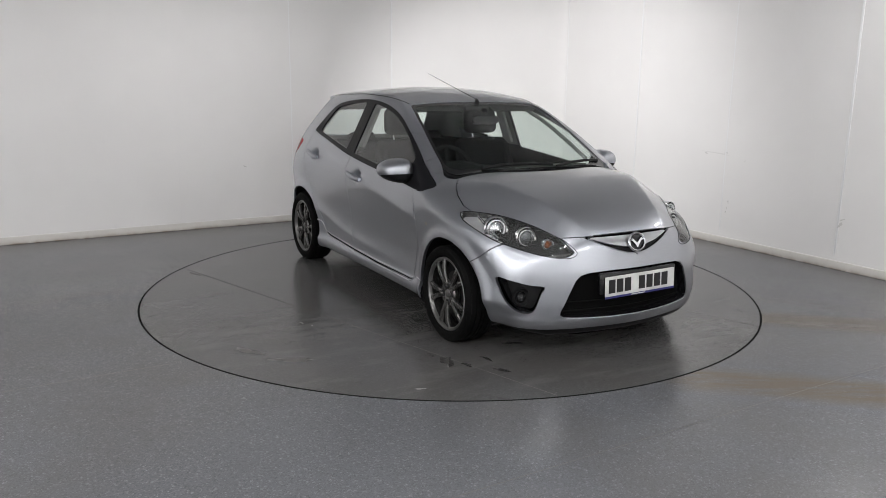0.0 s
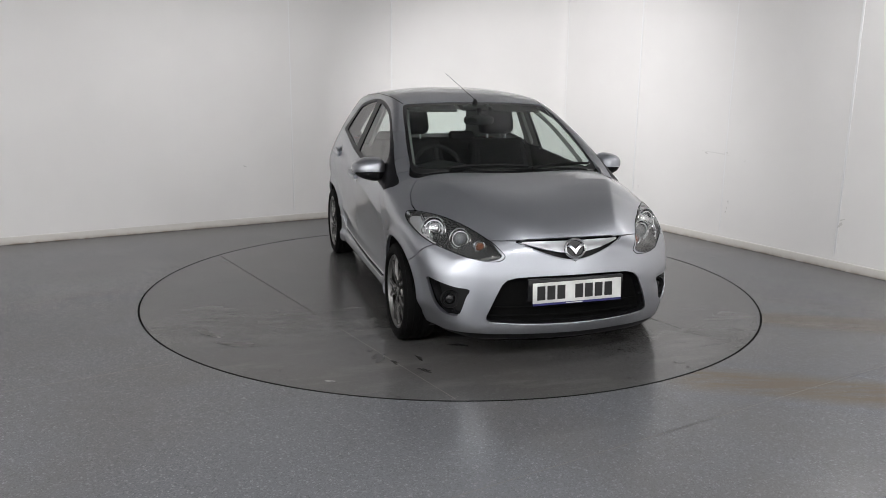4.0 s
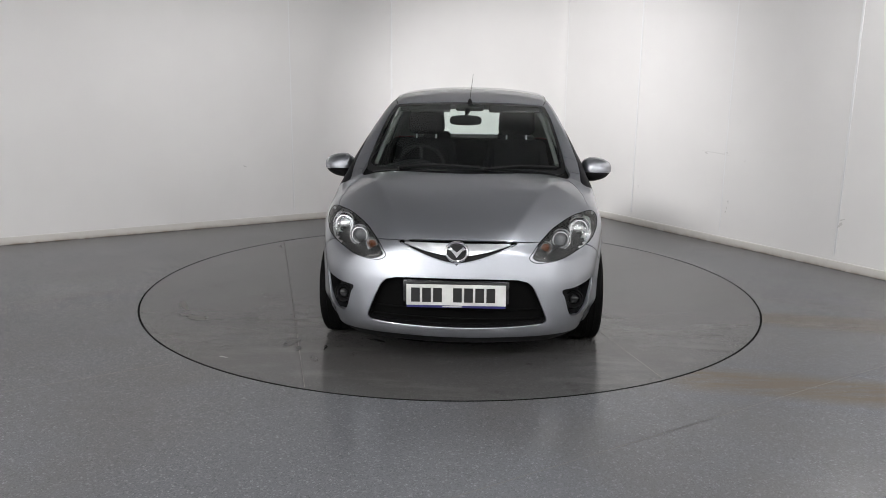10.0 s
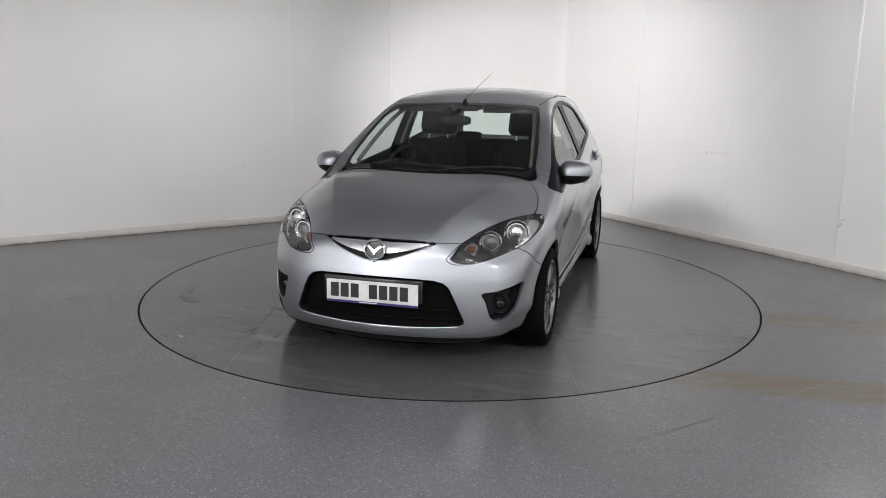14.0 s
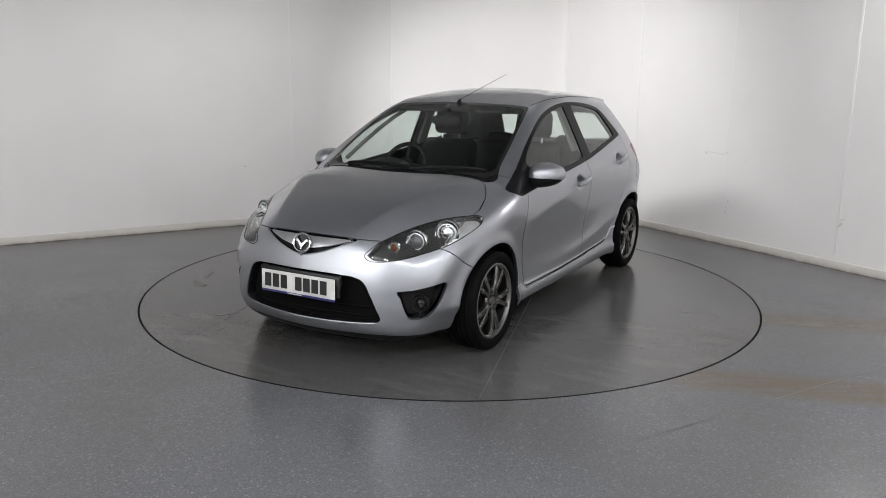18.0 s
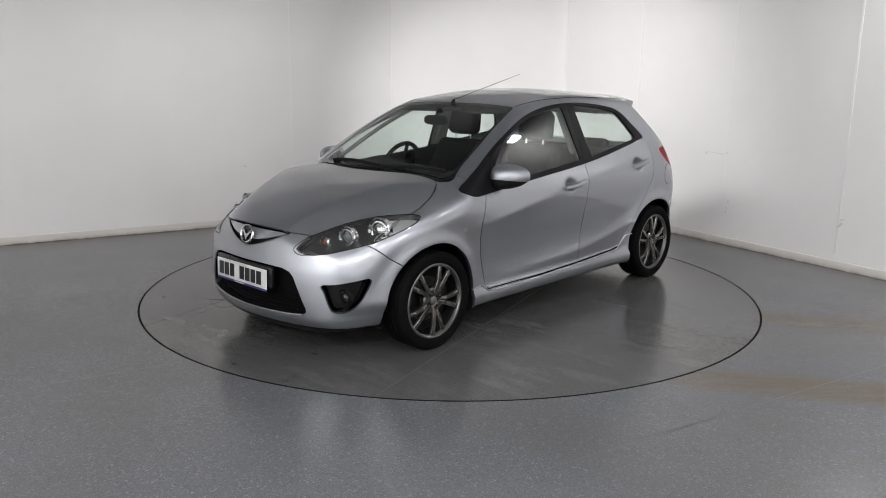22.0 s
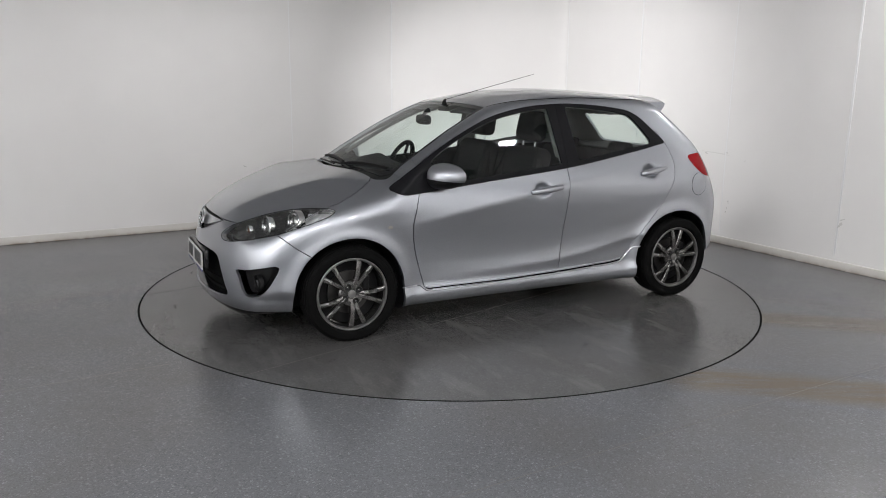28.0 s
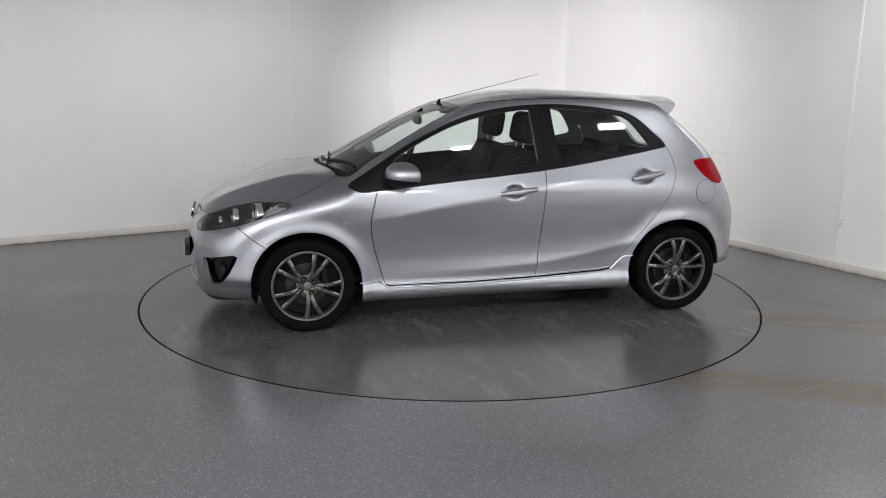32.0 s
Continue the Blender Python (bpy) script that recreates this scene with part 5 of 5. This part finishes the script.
        ed = np.array([on_skin((1.0, 0.25, 0.40), np.array(hl_dir(q, (1.0, 0.25, 0.40)))) for q in FOG]) * np.array([1, s, 1])
        n = skin_normal(ed * np.array([1, s, 1])) * np.array([1, s, 1])
        k = len(ed)
        verts = [tuple(v) for v in ed - n * 0.008] + [tuple(v) for v in ed - n * 0.066]
        link_mesh("recess_wall", verts, [(i, (i + 1) % k, k + (i + 1) % k, k + i) for i in range(k)], M_GLOSSBLACK, f)
        lamp_unit((1.772, s * 0.640, 0.372), 0.046, (1, s * 0.12, 0), M_BLACK, M_FOGGLASS, CAR, "fog_lamp", "round dark fog lamp", M_BLACK)
        # side repeater
        v, fc = patch(lambda a, r: (1.008 + 0.017 * r * math.cos(a), 0.679 + 0.011 * r * math.sin(a)), 20, 3, 0.004, s)
        link_mesh("side_repeater", v, fc, M_WHITECAP, CAR, "small oval white side repeater")


def hl_dir(q, o=(1.0, 0.25, 0.70)):
    """The way from o to the point on the skin that shows at (y - x, z) along the front corner."""
    w, z = q
    lo, hi = 0.0, 1.6
    # march along the 45 degree ray through that place
    for _ in range(5):
        k = np.linspace(lo, hi, 18)
        pts = np.stack([-w / 2 + k * 0.7071, w / 2 + k * 0.7071, np.full(18, z)], -1)
        out = (body_field(pts) > 0) & (pts[:, 0] + pts[:, 1] > 0.6)
        i = max(1, int(np.argmax(out))) if out.any() else 17
        lo, hi = k[i - 1], k[i]
    p = Vector((-w / 2 + lo * 0.7071, w / 2 + lo * 0.7071, z)) - Vector(o)
    return p.normalized()


M_HLDARK = grained("black_lamp_housing", (0.018, 0.018, 0.019), 0.22, 80, 0.05)
M_REFLECT = material("lamp_reflector", (0.88, 0.89, 0.90), 0.09, 1.0)
M_PALE = grained("pale_satin_chrome", (0.78, 0.79, 0.80), 0.36, 200, 0.03, 0.75)
M_PROJ = material("projector_glass", (0.20, 0.21, 0.22), 0.05, 0.6)
M_FOGGLASS = material("dark_fog_glass", (0.012, 0.012, 0.013), 0.12, 0.0)


# ---------------------------------------------------------------- fittings
def egg(c, h, power=2.4, nu=36, nv=22, flat_back=None):
    bm = bmesh.new()
    rows = []
    f = lambda v: math.copysign(abs(v) ** (2 / power), v)
    for j in range(nv + 1):
        b = -math.pi / 2 + math.pi * j / nv
        row = []
        for i in range(nu):
            a = 2 * math.pi * i / nu
            p = Vector((f(math.cos(b)) * f(math.cos(a)) * h[0], f(math.cos(b)) * f(math.sin(a)) * h[1], f(math.sin(b)) * h[2]))
            if flat_back is not None:
                p.x = max(p.x, flat_back)
            row.append(bm.verts.new(p + Vector(c)))
        rows.append(row)
    for a, b in zip(rows, rows[1:]):
        for i in range(nu):
            bm.faces.new((a[i], a[(i + 1) % nu], b[(i + 1) % nu], b[i]))
    bmesh.ops.remove_doubles(bm, verts=bm.verts, dist=1e-6)
    return bm


def build_mirrors():
    for s in (1, -1):
        bm = egg((0, 0, 0), (0.105, 0.104, 0.086), 2.4, flat_back=-0.058)
        for v in bm.verts:
            # thinner towards the outer end, swept back
            u = (v.co.y * s + 0.098) / 0.196
            v.co.z *= 1.08 - 0.36 * u
            v.co.x -= 0.045 * u * u
            v.co.z += 0.006 * u
        lower = bm.copy()
        bmesh.ops.bisect_plane(bm, geom=bm.verts[:] + bm.edges[:] + bm.faces[:], plane_co=(0, 0, -0.019), plane_no=(0.10, 0, -1), clear_outer=True)
        bmesh.ops.bisect_plane(lower, geom=lower.verts[:] + lower.edges[:] + lower.faces[:], plane_co=(0, 0, -0.023), plane_no=(-0.10, 0, 1), clear_outer=True)
        cap = part("door_mirror", bm, M_PAINT, CAR, "silver door mirror cap")
        cap.matrix_basis = pose(0.672, s * 0.868, 0.968)
        for v in lower.verts:
            v.co = Vector((v.co.x * 0.97, v.co.y * 0.97, v.co.z * 0.98))
        part("mirror_base", lower, M_BLACK, cap, "black lower mirror shell")
        bm = bmesh.new()
        prism(bm, [(0.082 * math.copysign(abs(math.cos(a)) ** 0.75, math.cos(a)), 0.055 * math.copysign(abs(math.sin(a)) ** 0.75, math.sin(a))) for a in [2 * math.pi * i / 32 for i in range(32)]], 0.003,
              Matrix(((0, 0, 1, -0.062), (1, 0, 0, 0), (0, 1, 0, 0), (0, 0, 0, 1))))
        part("mirror_glass", bm, M_CHROME, cap, "mirror glass")
        bm = bmesh.new()
        tube(bm, [(0.03, -s * 0.140, -0.050), (0.02, -s * 0.105, -0.052), (0.0, -s * 0.06, -0.048)], [0.042, 0.034, 0.030], 12, 0.55)
        part("mirror_arm", bm, M_BLACK, cap, "black mirror foot")


def build_handles():
    for s in (1, -1):
        for fr, x0, z0, x1, z1 in ((True, 0.028, 0.838, -0.215, 0.866), (False, -0.888, 0.917, -1.112, 0.956)):
            path, rad = [], []
            for i in range(15):
                u = i / 14
                x, z = x0 + (x1 - x0) * u, z0 + (z1 - z0) * u
                base = door_flat(x, z)
                path.append((x, s * (base + 0.005 + 0.026 * math.sin(math.pi * (0.08 + 0.84 * u)) ** 0.6), z))
                rad.append(0.0200 * (0.55 + 0.45 * math.sin(math.pi * (0.1 + 0.8 * u))))
            bm = bmesh.new()
            tube(bm, path, rad, 10, 1.05)
            h = part("door_handle", bm, M_PAINT, CAR, "silver pull handle over a shallow scoop")
            if fr:
                p = path[12]
                bm = lathe([(0.0, 0.0035), (0.006, 0.003), (0.007, 0.0), (0.007, -0.004)], 16)
                for v in bm.verts:
                    v.co = Vector((v.co.x + p[0], (v.co.y + abs(p[1]) + 0.009) * s, v.co.z + p[2]))
                part("key_barrel", bm, M_SATIN, h)


def door_flat(x, z):
    return float(side_width(np.array([x + 0.0]), np.array([z]))[0]) + handle_dent(x, z)


def build_rear():
    # roof spoiler
    rows = []
    n = 25
    for i in range(n):
        y = -0.52 + 1.04 * i / (n - 1)
        q = abs(y) / 0.52
        drop = 0.060 * q ** 2.4
        back = -1.422 + 0.098 * q ** 3
        z0 = 1.445 - drop * 0.8
        rows.append([(-1.14 - 0.02 * q, y, z0 + 0.004), (-1.24, y, z0 + 0.006), (back + 0.05, y, z0 + 0.006), (back + 0.012, y, z0 + 0.002), (back, y, z0 - 0.006), (back + 0.006, y, z0 - 0.030), (back + 0.058, y, z0 - 0.046 - 0.040 * q ** 3), (-1.18, y, z0 - 0.046 - 0.02 * q ** 3)])
    verts = [p for r in rows for p in r]
    k = 8
    faces = [(i * k + j, i * k + (j + 1) % k, (i + 1) * k + (j + 1) % k, (i + 1) * k + j) for i in range(n - 1) for j in range(k)]
    faces += [tuple(range(k)), tuple((n - 1) * k + j for j in reversed(range(k)))]
    bm = bmesh.new()
    vs = [bm.verts.new(v) for v in verts]
    for f in faces:
        bm.faces.new([vs[j] for j in f])
    part("roof_spoiler", bm, M_PAINT, CAR, "silver roof spoiler")
    # fuel flap on the left quarter
    v, f = patch(lambda a, r: (-1.432 + 0.0775 * r * math.cos(a), 0.822 + 0.0815 * r * math.sin(a)), 40, 4, 0.0006)
    rim = link_mesh("fuel_flap", v, f, M_GAP, CAR, "round fuel flap with a dark gap")
    v, f = patch(lambda a, r: (-1.432 + 0.0745 * r * math.cos(a), 0.822 + 0.0785 * r * math.sin(a)), 40, 5, 0.0016)
    link_mesh("flap_lid", v, f, M_PAINT, rim)
    # aerial
    bm = bmesh.new()
    tube(bm, [(0.250, 0, 1.372), (0.247, 0, 1.392), (0.243, 0, 1.404), (0.236, 0, 1.412)], [0.020, 0.017, 0.012, 0.007], 14, 0.8)
    base = part("aerial_base", bm, M_BLACK, CAR, "black aerial foot")
    bm = bmesh.new()
    tube(bm, [(0.235, 0, 1.410), (-0.503, 0, 1.596)], [0.0025, 0.0014], 8)
    part("aerial_rod", bm, M_BLACK, base, "thin black aerial rod")
    # wipers
    for pts, blade in ((((1.075, 0.30, 0.985), (1.055, 0.12, 0.992), (1.06, -0.10, 0.990)), ((1.045, 0.10, 0.996), (1.000, -0.42, 0.982))),
                       (((1.06, -0.34, 0.985), (1.075, 0.0, 0.990)), ((1.062, 0.12, 0.994), (0.925, 0.585, 1.005)))):
        bm = bmesh.new()
        tube(bm, [(x, y, on_skin((x, y, 0.7), (0, 0, 1))[2] - 0.004) for x, y, z in pts], 0.009, 8, 0.6)
        w = part("wiper", bm, M_BLACK, CAR, "black wiper arm and blade")
        bm = bmesh.new()
        a, b = Vector(blade[0]), Vector(blade[1])
        path = []
        for i in range(13):
            p = a.lerp(b, i / 12)
            q = on_skin((p.x, p.y, 0.7), (0, 0, 1))
            path.append((p.x, p.y, q[2] + 0.005))
        tube(bm, path, 0.0075, 6, 1.3)
        part("wiper_blade", bm, M_BLACK, w)
    # black drip mouldings along the roof edge
    for s in (1, -1):
        path = []
        for i in range(30):
            x = 0.20 - 1.35 * i / 29
            y = float(np.interp(x, [-1.42, -1.25, -0.8, -0.2, 0.10, 0.222], [0.50, 0.52, 0.548, 0.555, 0.548, 0.525]))
            p = on_skin((x, y, 1.0), (0, 0, 1))
            path.append((x, s * y, p[2] - 0.0005))
        bm = bmesh.new()
        tube(bm, path, 0.0045, 6, 0.5)
        part("roof_moulding", bm, M_BLACK, CAR, "black roof moulding")
    # rear bumper insert and reflector stay plain
    bm = bmesh.new()
    box(bm, (-1.868, 0, 0.62), (0.01, 0.50, 0.10), None, 0.003, 1)
    part("rear_plate_panel", bm, M_BLACK, CAR)


# ---------------------------------------------------------------- cabin
def cushion(c, s, tilt=0.0, r=0.05):
    bm = bmesh.new()
    box(bm, (0, 0, 0), s, None, r, 4)
    m = Matrix.Translation(c) @ pose(0, 0, 0, 0, tilt, 0)
    for v in bm.verts:
        v.co = m @ v.co
    return bm


def build_cabin():
    for s in (1, -1):
        y = 0.355 * s
        back = part("front_seat", cushion((-0.185, y, 0.80), (0.14, 0.47, 0.60), -14, 0.06), M_CLOTH, CAR, "black cloth front seat")
        part("seat_base", cushion((0.10, y, 0.50), (0.52, 0.48, 0.16), -6, 0.05), M_CLOTH, back)
        for q in (0.20, -0.20):
            bm = bmesh.new()
            tube(bm, [(-0.05, y + q, 0.62), (-0.14, y + q * 1.1, 0.82), (-0.205, y + q * 0.95, 1.02)], [0.045, 0.055, 0.04], 10)
            part("seat_bolster", bm, M_CLOTH, back)
        hr = cushion((-0.272, y, 1.232), (0.115, 0.288, 0.212), -10, 0.05)
        for v in hr.verts:
            u = (v.co.z - 1.232) / 0.106
            v.co.y = y + (v.co.y - y) * (1.0 - 0.10 * max(0, u))
        part("headrest", hr, M_CLOTH, back)
        for q in (0.077, -0.077):
            bm = bmesh.new()
            tube(bm, [(-0.238, y + q, 1.04), (-0.262, y + q, 1.16)], 0.0055, 8)
            part("headrest_post", bm, M_SATIN, back, "bright headrest post")
        # belts on the pillars
        bm = bmesh.new()
        tube(bm, [(-0.345, 0.600 * s, 1.25), (-0.35, 0.655 * s, 1.10), (-0.33, 0.70 * s, 0.85)], 0.022, 6, 0.12)
        part("seat_belt", bm, M_DARKTRIM, CAR, "dark seat belt")
        bm = bmesh.new()
        path = []
        for x, y in ((0.86, 0.600), (0.70, 0.577), (0.52, 0.548), (0.38, 0.522), (0.27, 0.495)):
            q = on_skin((x, y, 0.8), (0, 0, 1))
            path.append((x - 0.075, s * (y - 0.002), q[2] - 0.030))
        tube(bm, path, [0.014, 0.014, 0.014, 0.014, 0.015], 10)
        part("pillar_trim", bm, M_TRIM, CAR, "pale grey windscreen pillar trim")
        bm = bmesh.new()
        box(bm, (-0.30, 0.615 * s, 1.19), (0.10, 0.03, 0.32), pose(0, 0, 0, 24 * s, 4, 0), 0.012, 2)
        part("pillar_cover", bm, M_TRIM, CAR, "pale grey pillar cover")
    bench = part("rear_bench", cushion((-0.98, 0, 0.78), (0.15, 1.20, 0.52), -22, 0.05), M_CLOTH, CAR, "black cloth rear bench")
    part("bench_base", cushion((-0.70, 0, 0.52), (0.48, 1.22, 0.16), -5, 0.05), M_CLOTH, bench)
    for y in (0.33, -0.33):
        part("headrest", cushion((-1.085, y, 1.035), (0.08, 0.24, 0.13), -12, 0.035), M_CLOTH, bench)
    bm = bmesh.new()
    box(bm, (-1.30, 0, 1.035), (0.42, 1.10, 0.02), None, 0.006, 1)
    part("parcel_shelf", bm, M_DARKTRIM, CAR, "dark parcel shelf")
    # dashboard
    verts, faces = [], []
    ys = [-0.68 + 1.36 * i / 24 for i in range(25)]
    for y in ys:
        hump = 0.055 * math.exp(-((y + 0.36) / 0.17) ** 2) + 0.018 * math.exp(-((y) / 0.15) ** 2)
        edge = 0.10 * (abs(y) / 0.68) ** 3
        for x, z in ((1.02 - 1.6 * edge, 0.925), (0.86 - edge, 0.945), (0.70, 0.955 + hump * 0.7), (0.60, 0.955 + hump), (0.545, 0.93 + hump * 0.9), (0.53, 0.86), (0.55, 0.70), (0.60, 0.45)):
            verts.append((x, y, z))
    k = 8
    for i in range(24):
        for j in range(k - 1):
            faces.append((i * k + j, i * k + j + 1, (i + 1) * k + j + 1, (i + 1) * k + j))
    dash = link_mesh("dashboard", verts, faces, M_DARKTRIM, CAR, "dark grey dashboard")
    # steering wheel on the right
    m = Matrix.Translation((0.455, -0.335, 0.935)) @ pose(0, 0, 0, 0, 62, 0)
    bm = bmesh.new()
    tube(bm, [m @ Vector((0.170 * math.cos(2 * math.pi * i / 40), 0.170 * math.sin(2 * math.pi * i / 40), 0)) for i in range(41)], 0.0165, 10)
    sw = part("steering_wheel", bm, M_DARKTRIM, CAR, "black three-spoke steering wheel")
    bm = bmesh.new()
    for a in (0, 180, 270):
        q = Vector((math.cos(radians(a)), math.sin(radians(a)), 0))
        q = Vector((q.y, q.x, 0))
        tube(bm, [m @ (q * 0.03 + Vector((0, 0, -0.02))), m @ (q * 0.16)], 0.017, 8, 0.6)
    part("wheel_spokes", bm, M_DARKTRIM, sw)
    bm = egg((0, 0, 0), (0.065, 0.07, 0.030), 2.3, 24, 14)
    for v in bm.verts:
        v.co = m @ (v.co + Vector((0, 0, -0.005)))
    part("wheel_boss", bm, M_DARKTRIM, sw)
    bm = bmesh.new()
    tube(bm, [m @ Vector((0, 0, -0.02)), (0.62, -0.335, 0.87)], 0.035, 10)
    part("steering_column", bm, M_DARKTRIM, sw)
    # inside mirror
    bm = egg((0.40, -0.022, 1.268), (0.020, 0.112, 0.035), 3.2, 32, 16)
    im = part("inside_mirror", bm, M_DARKTRIM, CAR, "black inside mirror")
    bm = bmesh.new()
    tube(bm, [(0.405, -0.022, 1.285), (0.39, -0.015, 1.318), (0.36, -0.01, 1.335)], [0.012, 0.013, 0.02], 8)
    part("mirror_stem", bm, M_DARKTRIM, im)
    bm = bmesh.new()
    box(bm, (0.18, 0, 1.36), (0.16, 0.20, 0.04), pose(0, 0, 0, 0, 12, 0), 0.015, 2)
    part("roof_console", bm, M_VISOR, CAR, "pale roof console")
    for s in (1, -1):
        bm = bmesh.new()
        box(bm, (0.20, s * 0.32, 1.355), (0.16, 0.36, 0.015), pose(0, 0, 0, 0, 22, 0), 0.006, 2)
        part("sun_visor", bm, M_VISOR, CAR, "pale folded sun visor")
    bm = bmesh.new()
    box(bm, (-0.2, 0, 0.29), (2.4, 1.40, 0.04), None, 0.01, 1)
    box(bm, (0.90, 0, 0.62), (0.04, 1.40, 0.62), None, 0.01, 1)
    box(bm, (-1.15, 0, 0.60), (0.04, 1.20, 0.60), None, 0.01, 1)
    part("cabin_floor", bm, M_DARKTRIM, CAR, "dark carpeted cabin floor")


build_wheels()
build_front()
build_mirrors()
build_handles()
build_rear()
build_cabin()


# ---------------------------------------------------------------- what turns
def motions():
    car_rows, table_rows = [], []
    for t, a in TURN:
        m = pose(0, 0, 0, 0, 0, a - 90)
        table_rows.append((t, m))
        car_rows.append((t, m @ pose(CAR_OFF[0], CAR_OFF[1], 0)))
    walk(TABLE, table_rows)
    walk(CAR, car_rows)


motions()
